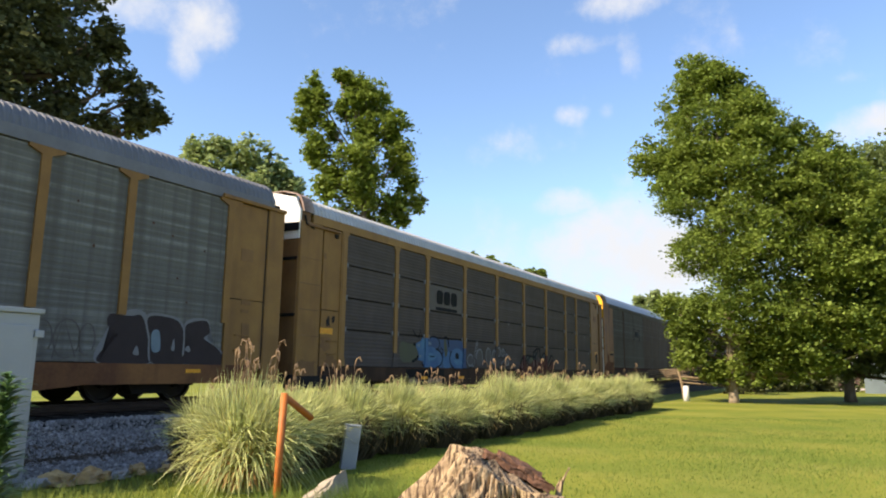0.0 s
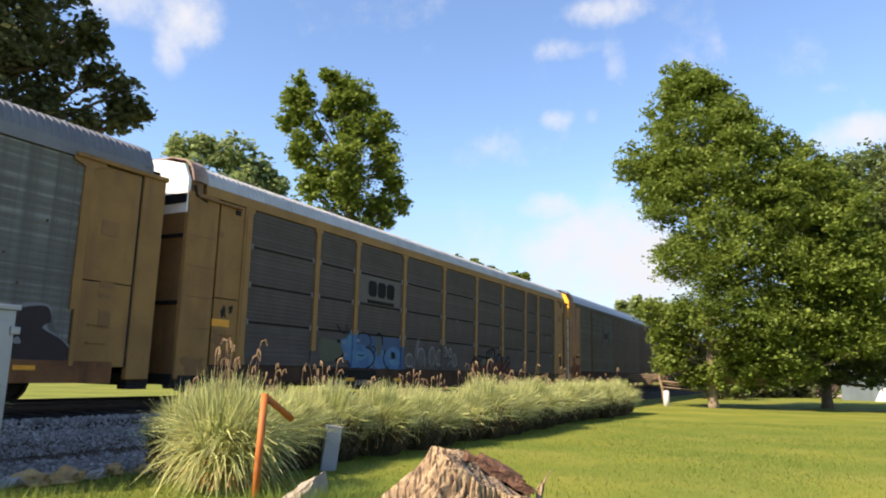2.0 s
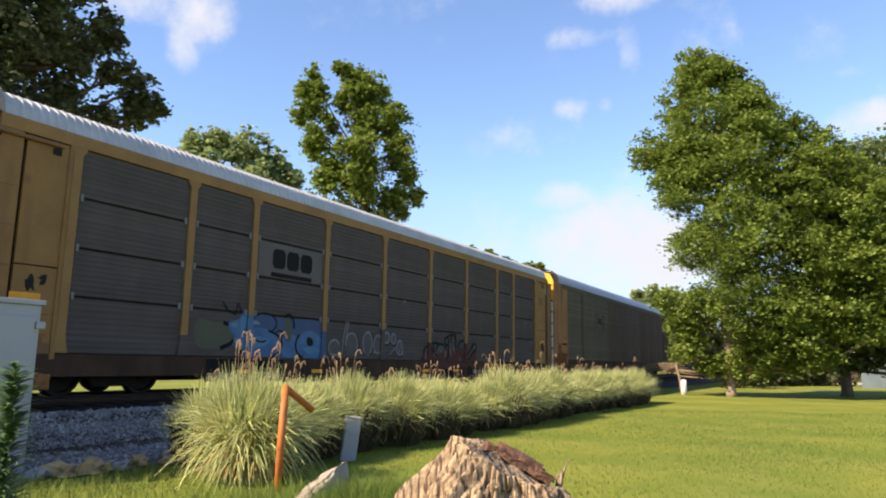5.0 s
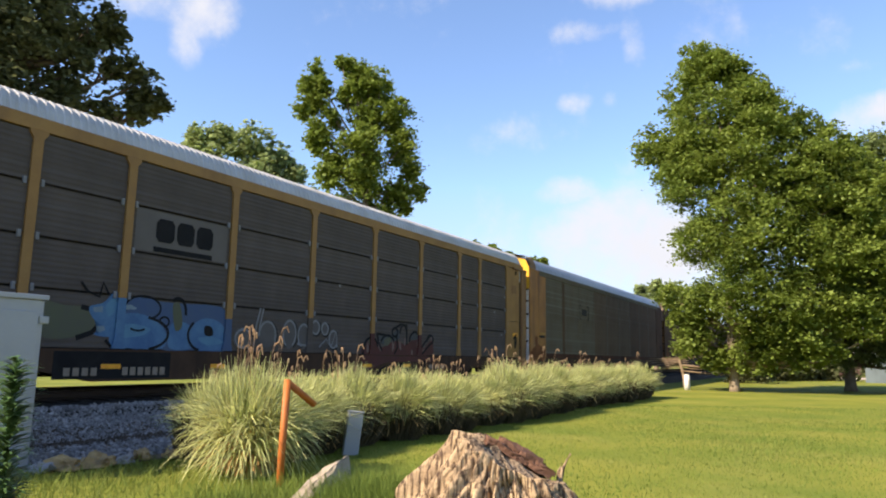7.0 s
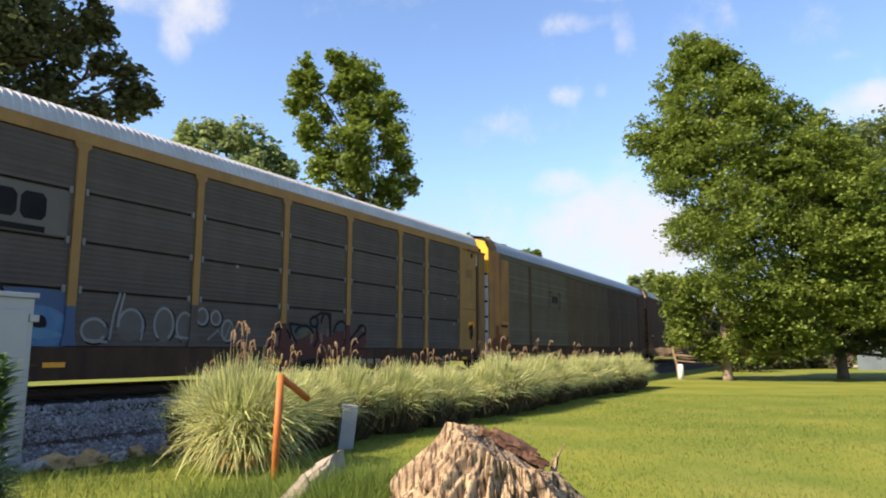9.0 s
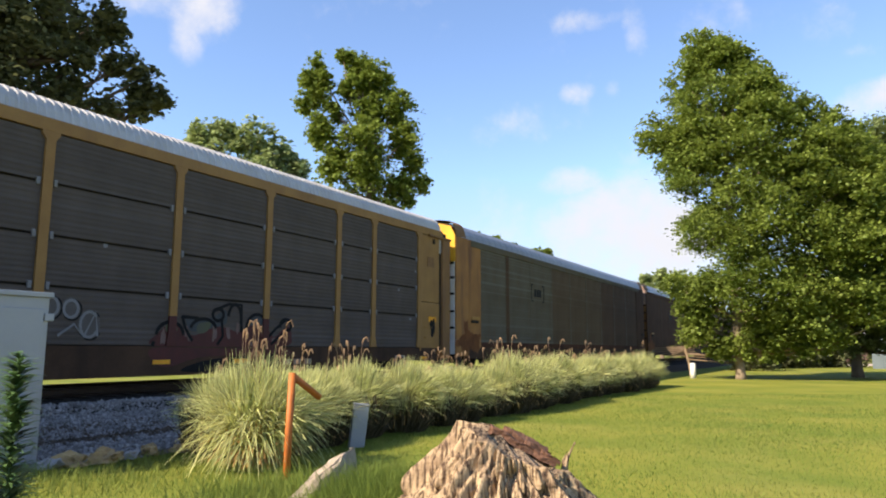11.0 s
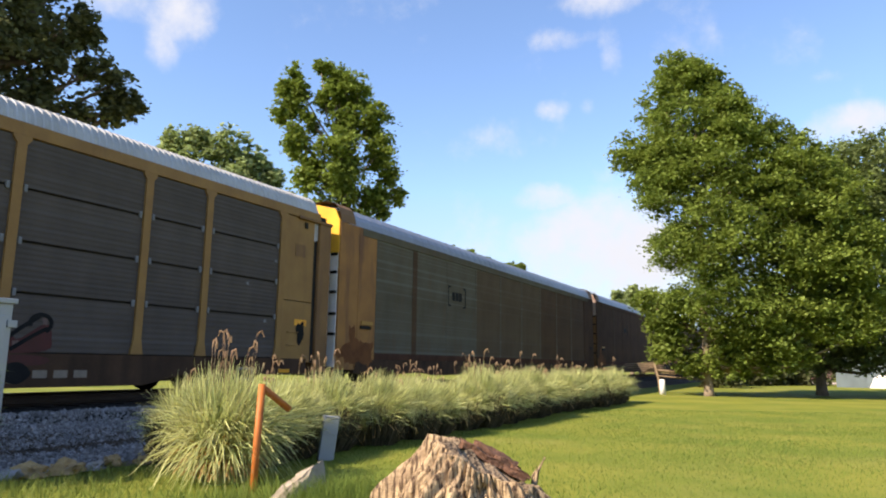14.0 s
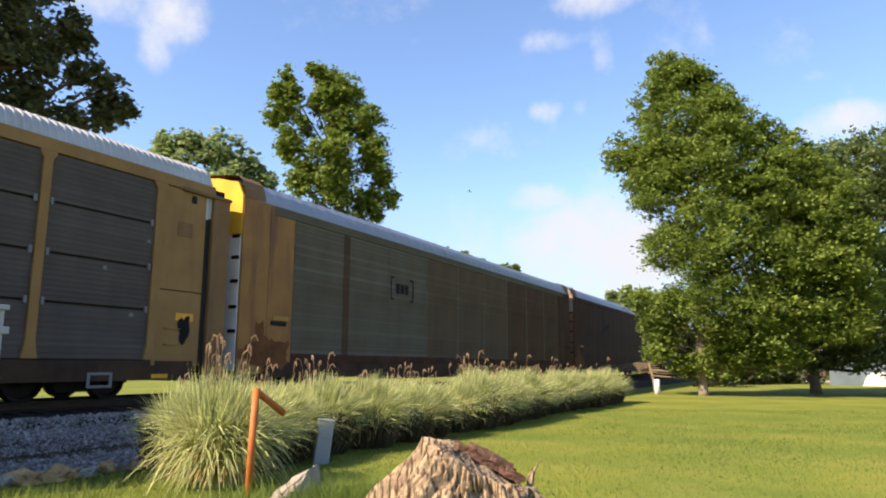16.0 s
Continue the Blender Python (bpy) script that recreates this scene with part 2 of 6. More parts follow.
ROOF = material("galvanised roof", (0.5, 0.49, 0.46), (0.34, 0.32, 0.29), 0.45, 0.3, scale=1.5, fine=12, bump=0.05, mix=0.5)
BLUEROOF = material("blue grey roof", (0.32, 0.34, 0.38), (0.22, 0.23, 0.26), 0.45, 0.3, scale=1.5, fine=12, bump=0.05)
GREYROOF = material("dull grey roof", (0.19, 0.187, 0.187), (0.115, 0.112, 0.115), 0.5, 0.3, scale=1.5, fine=12, bump=0.05)
WHITE = material("white paint", (0.78, 0.77, 0.73), (0.52, 0.49, 0.43), 0.55, scale=2, fine=25, bump=0.05, mix=0.4)
BLACK = material("black paint", (0.008, 0.008, 0.009), (0.02, 0.019, 0.018), 0.6, scale=3, fine=25, bump=0.02, spec=0.08)
REFLECT = material("amber reflector", (0.85, 0.38, 0.02), (0.6, 0.22, 0.01), 0.35, scale=6, bump=0.0)
BLUEPAINT = material("blue spray paint", (0.03, 0.09, 0.2), (0.062, 0.155, 0.26), 0.6, scale=3, fine=12, bump=0.0, mix=0.7)
GREENPAINT = material("green spray paint", (0.075, 0.085, 0.042), (0.07, 0.068, 0.05), 0.6, scale=3, fine=12, bump=0.0)
SKYPAINT = material("pale blue spray paint", (0.075, 0.2, 0.28), (0.048, 0.13, 0.235), 0.6, scale=4, fine=14, bump=0.0)
DEEPBLUE = material("deep blue spray paint", (0.035, 0.07, 0.15), (0.05, 0.085, 0.135), 0.6, scale=3, fine=12, bump=0.0)
MISTPAINT = material("misty blue spray paint", (0.16, 0.22, 0.25), (0.11, 0.16, 0.19), 0.6, scale=5, fine=14, bump=0.0)
SLATEPAINT = material("slate spray paint", (0.05, 0.058, 0.062), (0.03, 0.034, 0.038), 0.6, scale=4, fine=14, bump=0.0)
DUSKPINK = material("dusky pale paint", (0.16, 0.10, 0.085), (0.11, 0.07, 0.06), 0.6, scale=6, fine=20, bump=0.0)
DIMPAINT = material("dim grey spray paint", (0.092, 0.082, 0.074), (0.07, 0.06, 0.053), 0.6, scale=5, fine=18, bump=0.0)
FADEDWHITE = material("faded white lettering", (0.25, 0.2, 0.15), (0.16, 0.125, 0.09), 0.6, scale=9, fine=40, bump=0.0)
REDPAINT = material("red spray paint", (0.085, 0.017, 0.013), (0.045, 0.014, 0.011), 0.6, scale=3, fine=12, bump=0.0)
PALEPAINT = material("pale spray paint", (0.2, 0.2, 0.2), (0.13, 0.13, 0.13), 0.6, scale=3, fine=20, bump=0.0)
BROWNPANEL = material("brown stained panel", (0.092, 0.045, 0.021), (0.052, 0.025, 0.012), 0.8, 0.0, scale=0.9, fine=14, bump=0.05, mix=0.65, streak=(0.05, 0.025, 0.015), streaks=0.5, spec=0.12)
SILLBROWN = material("grimy brown sill", (0.085, 0.047, 0.027), (0.038, 0.023, 0.015), 0.75, scale=1.2, fine=16, bump=0.08, mix=0.6, streak=(0.02, 0.015, 0.012), streaks=0.6, spec=0.12)
DULLPANEL = material("dull brown grey panel", (0.1, 0.056, 0.028), (0.06, 0.033, 0.017), 0.75, 0.0, scale=0.8, fine=14, bump=0.05, mix=0.65, streak=(0.06, 0.032, 0.018), streaks=0.6, bands=(0.095, 0.077, 0.06), band=0.4, spec=0.12)
MIDPANEL = material("drab stained panel", (0.118, 0.084, 0.05), (0.078, 0.05, 0.028), 0.75, 0.0, scale=0.8, fine=14, bump=0.05, mix=0.65, streak=(0.08, 0.045, 0.025), streaks=0.5, bands=(0.135, 0.115, 0.085), band=0.4, spec=0.12)
RUST = material("rust stained steel", (0.10, 0.045, 0.026), (0.05, 0.026, 0.018), 0.85, scale=1.6, fine=18, bump=0.1, mix=0.7, spec=0.1)
RUSTWASH = material("rust wash on paint", (0.23, 0.095, 0.032), (0.13, 0.052, 0.022), 0.8, scale=2.2, fine=18, bump=0.05, mix=0.8, spec=0.1)
MAROON = material("dark maroon spray paint", (0.014, 0.008, 0.009), (0.03, 0.018, 0.018), 0.6, scale=3, fine=20, bump=0.0)
BOXGREY = material("pale grey enamel", (0.33, 0.345, 0.36), (0.26, 0.275, 0.29), 0.45, 0.1, scale=2, fine=20, bump=0.04, mix=0.4)
ORANGE = material("orange pipe paint", (0.52, 0.155, 0.03), (0.28, 0.08, 0.018), 0.55, scale=9, fine=50, bump=0.08)
BARK = material("bark", (0.20, 0.15, 0.10), (0.09, 0.065, 0.045), 0.9, scale=3, fine=18, bump=0.9)
PALEBARK = material("pale bark", (0.29, 0.225, 0.15), (0.15, 0.11, 0.07), 0.9, scale=3, fine=18, bump=0.8)
STUMPWOOD = material("weathered stump wood", (0.47, 0.345, 0.2), (0.24, 0.16, 0.095), 0.9, scale=5, fine=30, bump=1.0, mix=0.62, streak=(0.06, 0.035, 0.022), streaks=0.95, run_scale=6.5, run_cut=(0.47, 0.6), run_shape=(5.0, 5.0, 0.5))
STUMPTOP = material("rotten stump top", (0.20, 0.10, 0.06), (0.08, 0.045, 0.03), 0.95, scale=7, fine=35, bump=1.0)
ROOTWOOD = material("pale root wood", (0.42, 0.35, 0.26), (0.22, 0.17, 0.12), 0.9, scale=5, fine=26, bump=0.8)
OLDWOOD = material("grey brown timber", (0.33, 0.24, 0.15), (0.16, 0.11, 0.07), 0.9, scale=4, fine=30, bump=0.5)
BLADE = material("variegated blade", (0.62, 0.595, 0.28), (0.24, 0.31, 0.085), 0.6, scale=3, fine=9, bump=0.0, mix=0.5, island=0.5, through=0.42, spec=0.2)
# stems added low in the clumps, dark to deepen the hedge's own shade
THATCH = material("shading dead stems", (0.12, 0.095, 0.055), (0.06, 0.05, 0.03), 0.9, scale=5, bump=0.0, island=0.4, spec=0.1)
STRAW = material("dry straw", (0.55, 0.34, 0.12), (0.36, 0.2, 0.08), 0.8, scale=5, bump=0.0, island=0.3, through=0.2)
PLUME = material("dry plume", (0.42, 0.28, 0.16), (0.26, 0.16, 0.1), 0.9, scale=5, bump=0.0, island=0.35, through=0.25)
LEAF = material("leaf", (0.235, 0.292, 0.056), (0.145, 0.202, 0.036), 0.55, scale=0.35, fine=2, bump=0.0, mix=0.7, island=0.15, through=0.4, spec=0.2)
HAZELEAF = material("grey green leaf", (0.225, 0.27, 0.1), (0.14, 0.185, 0.065), 0.6, scale=0.35, fine=2, bump=0.0, mix=0.7, island=0.15, through=0.4, spec=0.2)
DARKLEAF = material("dark leaf", (0.165, 0.18, 0.08), (0.09, 0.105, 0.045), 0.6, scale=0.4, fine=2, bump=0.0, mix=0.6, island=0.35, through=0.42, spec=0.2)
OLIVELEAF = material("olive leaf", (0.34, 0.4, 0.165), (0.24, 0.3, 0.11), 0.6, scale=0.3, fine=2, bump=0.0, mix=0.6, island=0.35, through=0.4)
NEEDLE = material("shrub leaf", (0.15, 0.25, 0.085), (0.05, 0.11, 0.04), 0.35, scale=4, fine=20, bump=0.0, island=0.5, through=0.25, spec=0.5)
# siding darkened in its colour to stand for a wall in shade
SHEDWALL = material("shade darkened grey blue siding", (0.13, 0.165, 0.175), (0.085, 0.108, 0.115), 0.6, scale=0.8, fine=10, bump=0.05)
BRICKRED = material("red brown siding", (0.14, 0.08, 0.065), (0.09, 0.05, 0.04), 0.8, scale=1, fine=10)
SHINGLE = material("grey shingle", (0.27, 0.26, 0.26), (0.17, 0.16, 0.16), 0.9, scale=1, fine=10)
GRAVEL = material("pale gravel", (0.52, 0.42, 0.32), (0.36, 0.28, 0.21), 0.95, scale=1, fine=18, bump=0.5)
FEATHER = material("dark feather", (0.035, 0.035, 0.045), (0.02, 0.02, 0.025), 0.6, scale=20, fine=80, bump=0.1)


# ---- mesh helpers ----
def thing(name, m, label, category, group="", kind=""):
    ob = new(name)
    ob.empty_display_size = 0.2
    ob.matrix_world = m
    return tagged(ob, label, category, group, kind)


def mesh_of(name, bm, mat, smooth=False):
    me = bpy.data.meshes.new(name)
    bm.to_mesh(me)
    bm.free()
    if smooth:
        for p in me.polygons:
            p.use_smooth = True
    me.materials.append(mat)
    return me


def place(name, me, parent, m=None, label=""):
    ob = new(name, me)
    ob.parent = parent
    if m is not None:
        ob.matrix_basis = m
    return tagged(ob, label)


def part(name, bm, mat, parent, label="", smooth=False):
    return place(name, mesh_of(name, bm, mat, smooth), parent, None, label)


def quads(name, verts, mat, corners=4):
    """A mesh of many loose faces from an array of their corners, in order."""
    verts = np.asarray(verts, dtype=np.float32).reshape(-1, 3)
    count = len(verts)
    me = bpy.data.meshes.new(name)
    me.vertices.add(count)
    me.vertices.foreach_set("co", verts.ravel())
    me.loops.add(count)
    me.loops.foreach_set("vertex_index", np.arange(count, dtype=np.int32))
    me.polygons.add(count // corners)
    me.polygons.foreach_set("loop_start", np.arange(0, count, corners, dtype=np.int32))
    me.update(calc_edges=True)
    me.validate()
    me.materials.append(mat)
    return me


def strips(name, rows, mat):
    """Ribbons: rows is an array (ribbons, stations, 2, 3); each ribbon is one island."""
    rows = np.asarray(rows, dtype=np.float32)
    k, s = rows.shape[:2]
    base = np.arange(k)[:, None] * (2 * s) + np.arange(s - 1)[None, :] * 2
    faces = np.stack([base, base + 1, base + 3, base + 2], -1).reshape(-1)
    me = bpy.data.meshes.new(name)
    me.vertices.add(k * s * 2)
    me.vertices.foreach_set("co", rows.ravel())
    me.loops.add(len(faces))
    me.loops.foreach_set("vertex_index", faces.astype(np.int32))
    me.polygons.add(len(faces) // 4)
    me.polygons.foreach_set("loop_start", np.arange(0, len(faces), 4, dtype=np.int32))
    me.update(calc_edges=True)
    me.materials.append(mat)
    return me


def add_box(bm, x0, x1, y0, y1, z0, z1, bevel=0.0):
    m = Matrix.LocRotScale(((x0 + x1) / 2, (y0 + y1) / 2, (z0 + z1) / 2), None, (abs(x1 - x0), abs(y1 - y0), abs(z1 - z0)))
    made = bmesh.ops.create_cube(bm, size=1.0, matrix=m)
    if bevel:
        edges = list({e for v in made["verts"] for e in v.link_edges})
        bmesh.ops.bevel(bm, geom=edges, offset=bevel, segments=2, affect="EDGES", profile=0.5)
    return bm


def box(x0, x1, y0, y1, z0, z1, bevel=0.0):
    return add_box(bmesh.new(), x0, x1, y0, y1, z0, z1, bevel)


def add_tube(bm, points, radii, sides=8):
    """A tapered tube along points."""
    rings = []
    pts = [Vector(p) for p in points]
    for i, p in enumerate(pts):
        d = (pts[min(i + 1, len(pts) - 1)] - pts[max(i - 1, 0)]).normalized()
        side = d.cross(Vector((0, 0, 1)) if abs(d.z) < 0.9 else Vector((1, 0, 0))).normalized()
        up = side.cross(d)
        rings.append([bm.verts.new(p + radii[i] * (math.cos(a) * side + math.sin(a) * up)) for a in (2 * math.pi * k / sides for k in range(sides))])
    for a, b in zip(rings, rings[1:]):
        for k in range(sides):
            bm.faces.new((a[k], a[(k + 1) % sides], b[(k + 1) % sides], b[k]))
    bm.faces.new(rings[0][::-1])
    bm.faces.new(rings[-1])
    return bm


def add_prism(bm, outline, y0, y1):
    """An outline in x and z, given thickness in y."""
    front = [bm.verts.new((x, y0, z)) for x, z in outline]
    back = [bm.verts.new((x, y1, z)) for x, z in outline]
    bm.faces.new(front)
    bm.faces.new(back[::-1])
    for k in range(len(outline)):
        j = (k + 1) % len(outline)
        bm.faces.new((front[j], front[k], back[k], back[j]))
    return bm


# ---- ground, track bed and track ----
def ground():
    bm = bmesh.new()
    far = 2500.0
    xs = [-far, -300, -60, -25] + [-15 + 1.5 * i for i in range(36)] + [50, 90, 300, far]
    ys = [-far, -300, -40, -6] + [1.5 * i for i in range(40)] + [70, 100, 300, far]
    grid = []
    for y in ys:
        row = []
        for x in xs:
            z = 0.03 * noise.noise(Vector((x * 0.25, y * 0.25, 0))) if abs(x) < 60 and -10 < y < 70 else 0.0
            row.append(bm.verts.new((x, y, z)))
        grid.append(row)
    for a, b in zip(grid, grid[1:]):
        for k in range(len(xs) - 1):
            bm.faces.new((a[k], a[k + 1], b[k + 1], b[k]))
    ob = new("ground", mesh_of("ground", bm, LAWN, True))
    return tagged(ob, "wide mown green lawn in sunshine", "lawn", kind="structure")


def bank(name, outline, mat, start, end, label, category):
    """A long bank along the track with the given section of (lat, z)."""
    bm = bmesh.new()
    rings = []
    steps = 60
    for i in range(steps + 1):
        along = start + (end - start) * i / steps
        ring = []
        for lat, z in outline:
            wob = 0.12 * noise.noise(Vector((along * 0.7, lat, 3.1)))
            ring.append(bm.verts.new(onto(lat + wob, along, z)))
        rings.append(ring)
    for a, b in zip(rings, rings[1:]):
        for k in range(len(outline) - 1):
            bm.faces.new((a[k], b[k], b[k + 1], a[k + 1]))
    ob = new(name, mesh_of(name, bm, mat, True))
    return tagged(ob, label, category, kind="structure")


def stones(name, count, lat0, lat1, z_at, along0, along1, size0, size1, mat, label, category, seed):
    """Loose angular stones, each a squashed eight-sided lump, over a strip beside the track."""
    rng = np.random.default_rng(seed)
    corner = np.array([(1, 0, 0), (-1, 0, 0), (0, 1, 0), (0, -1, 0), (0, 0, 1), (0, 0, -1)], float)
    tri = np.array([(0, 2, 4), (2, 1, 4), (1, 3, 4), (3, 0, 4), (2, 0, 5), (1, 2, 5), (3, 1, 5), (0, 3, 5)])
    lat = rng.uniform(lat0, lat1, count)
    along = along0 + (along1 - along0) * rng.random(count) ** 1.3
    size = rng.uniform(size0, size1, count)
    q = rng.normal(size=(count, 3, 3))
    q, _ = np.linalg.qr(q)
    pts = corner[None] * rng.uniform(0.55, 1.25, (count, 6, 1)) * size[:, None, None]
    pts = np.einsum("nij,nkj->nki", q, pts)
    mid = np.stack([AWAY.x * lat + ALONG.x * along, AWAY.y * lat + ALONG.y * along, z_at(lat) + size * 0.25], 1)
    pts = pts + mid[:, None]
    me = bpy.data.meshes.new(name)
    me.from_pydata(pts.reshape(-1, 3).tolist(), [], (tri[None] + 6 * np.arange(count)[:, None, None]).reshape(-1, 3).tolist())
    me.materials.append(mat)
    return tagged(new(name, me), label, category, kind="stuff")


ground()
bank("ballast_bed", [(10.9, -0.06), (11.45, 0.04), (12.35, 0.54), (12.6, 0.58), (15.3, 0.58), (16.2, 0.1), (16.9, -0.06)], DIRT, -30, 320,
     "raised bed of crushed grey stone under the track", "track bed")
bank("dirt_strip", [(8.9, -0.04), (9.4, 0.025), (10.6, 0.035), (11.4, 0.03), (11.8, -0.05)], DUST, -25, 9.5, "strip of bare brown dirt beside the track", "dirt")
bank("gravel_lane", [(24.0, -0.03), (24.3, 0.03), (29.0, 0.03), (29.3, -0.03)], GRAVEL, 45, 300, "pale gravel lane beyond the track", "road")


bank("gravel_yard", [(-12.0, -0.03), (-11.5, 0.03), (6.0, 0.03), (6.5, -0.03)], GRAVEL, 84, 96, "pale gravel yard before the house", "road")


def bed_height(lat):
    return np.interp(lat, [10.9, 11.45, 12.1, 12.2, 12.45, 15.4], [-0.03, 0.06, 0.42, 0.57, 0.68, 0.68])


stones("ballast", 36000, 11.5, 12.3, bed_height, -2, 26, 0.016, 0.046, STONE, "crushed grey ballast stones along the track", "gravel", 5)
# oil-dark strip, blackened further in colour for the shade under the cars
bank("tie_bed", [(12.1, 0.40), (12.2, 0.55), (12.45, 0.665), (15.3, 0.67), (15.6, 0.5)], SHADEBED, -30, 320, "oil-dark stone between the ties, coloured blacker for the shade under the train", "track bed")
stones("ballast", 22000, 10.6, 11.85, bed_height, 1, 20, 0.014, 0.04, SOILSTONE, "brown earth-stained gravel at the foot of the track bed", "gravel", 6)
stones("gravel", 5200, 9.5, 11.5, lambda lat: 0.02 + 0 * lat, 3, 9.5, 0.02, 0.06, STONE, "loose grey rubble on bare dirt", "gravel", 7)


def rails():
    prof = [(-0.07, 0), (0.07, 0), (0.07, 0.018), (0.012, 0.04), (0.012, 0.13), (0.036, 0.145), (0.036, 0.175), (-0.036, 0.175), (-0.036, 0.145), (-0.012, 0.13), (-0.012, 0.04), (-0.07, 0.018)]
    track = thing("railway_track", trackpose(MID, 0, 0), "steel rails spiked to dark timber ties on ballast", "railway track", kind="structure")
    for side in (-0.7525, 0.7525):
        bm = bmesh.new()
        ends = [[bm.verts.new((x, side + y, RAIL - 0.175 + z)) for y, z in prof] for x in (-40, 330)]
        for k in range(len(prof)):
            j = (k + 1) % len(prof)
            bm.faces.new((ends[0][k], ends[0][j], ends[1][j], ends[1][k]))
        part("rail", bm, STEEL, track)
    bm = box(-0.115, 0.115, -1.3, 1.3, RAIL - 0.36, RAIL - 0.172, 0.012)
    me = mesh_of("tie", bm, TIE)
    for k in range(150):
        place("tie", me, track, pose(-8 + 0.53 * k + random.uniform(-0.03, 0.03), random.uniform(-0.04, 0.04), random.uniform(-0.008, 0.0), 0, 0, random.uniform(-1, 1)))


rails()

# ---- the train ----
FLOOR_Z = 1.05 - RAIL      # underside of the side sill above the rail
SILL = 1.66 - RAIL
EAVE = 5.56 - RAIL
TOP = 5.79 - RAIL
HALF = 1.5


def roof_mesh(x0, x1, mat, pitch=0.28, depth=0.035, rise=0.53):
    """A low arched roof with ribs across it."""
    section = [(-HALF + 0.0, 0.0), (-HALF + 0.05, 0.20), (-HALF + 0.14, 0.36), (-HALF + 0.30, rise - 0.06), (-0.75, rise + 0.07), (0, rise + 0.10),
               (0.75, rise + 0.07), (HALF - 0.30, rise - 0.06), (HALF - 0.14, 0.36), (HALF - 0.05, 0.20), (HALF, 0.0)]
    n = int((x1 - x0) / pitch)
    bm = bmesh.new()
    rings = []
    for i in range(n):
        for off, lift in ((0.0, 0.0), (0.30, 0.0), (0.42, 1.0), (0.88, 1.0)):
            x = x0 + (x1 - x0) * (i + off) / n
            ring = []
            for y, z in section:
                r = math.hypot(y, z + 1.0)
                ring.append(bm.verts.new((x, y * (1 + lift * depth / r), TOP + z + lift * depth * (z + 1.0) / r)))
            rings.append(ring)
    for a, b in zip(rings, rings[1:]):
        for k in range(len(section) - 1):
            bm.faces.new((a[k], a[k + 1], b[k + 1], b[k]))
    for ring in (rings[0], rings[-1]):
        bm.faces.new(ring)
    bmesh.ops.recalc_face_normals(bm, faces=bm.faces)
    return mesh_of("roof", bm, mat)


def panel_mesh(width, z0, z1, mat, ribs=9, deep=0.0045):
    """A side panel pressed into long level ribs, with thickness."""
    outline = []
    h = (z1 - z0) / ribs
    for i in range(ribs):
        z = z0 + i * h
        outline += [(0.0, z), (0.0, z + 0.35 * h), (deep, z + 0.5 * h), (deep, z + 0.85 * h)]
    outline.append((0.0, z1))
    bm = bmesh.new()
    cols = [[bm.verts.new((x, y, z)) for y, z in outline] for x in (0.0, width)]
    backs = [[bm.verts.new((x, 0.05, z)) for z in (z0, z1)] for x in (0.0, width)]
    for k in range(len(outline) - 1):
        bm.faces.new((cols[0][k], cols[1][k], cols[1][k + 1], cols[0][k + 1]))
    bm.faces.new((cols[0][0], backs[0][0], backs[1][0], cols[1][0]))
    bm.faces.new((cols[0][-1], cols[1][-1], backs[1][1], backs[0][1]))
    return mesh_of("panel", bm, mat)


def post_mesh(z0, z1, mat, half=0.09, flare=0.17, proud=0.05, foot=True):
    outline = [(-half, z0 + 0.35), (-half, z1 - 0.16), (-flare, z1 - 0.06), (-flare, z1), (flare, z1), (flare, z1 - 0.06), (half, z1 - 0.16), (half, z0 + 0.35)]
    outline += [(flare * 0.9, z0 + 0.02), (-flare * 0.9, z0 + 0.02)] if foot else [(half, z0), (-half, z0)]
    return mesh_of("post", add_prism(bmesh.new(), outline, -proud, 0.06), mat)


def wheelset_mesh():
    bm = bmesh.new()
    for side in (-0.74, 0.74):
        flange = -1 if side > 0 else 1
        prof = [(0.02, -0.09), (0.12, -0.09), (0.14, -0.03), (0.33, -0.02), (0.36, -0.068), (0.42, -0.068), (0.422, 0.05), (0.45, 0.062), (0.445, 0.09), (0.37, 0.08), (0.33, 0.03), (0.14, 0.04), (0.12, 0.09), (0.02, 0.09)]
        rings = []
        for k in range(20):
            a = 2 * math.pi * k / 20
            rings.append([bm.verts.new((r * math.cos(a), side + flange * y, r * math.sin(a))) for r, y in prof])
        for k in range(20):
            a, b = rings[k], rings[(k + 1) % 20]
            for j in range(len(prof) - 1):
                bm.faces.new((a[j], b[j], b[j + 1], a[j + 1]))
    add_tube(bm, [(0, -0.95, 0), (0, 0.95, 0)], [0.075, 0.075], 10)
    bmesh.ops.recalc_face_normals(bm, faces=bm.faces)
    return mesh_of("wheelset", bm, TYRE)


WHEELS = wheelset_mesh()
ROLLING = []


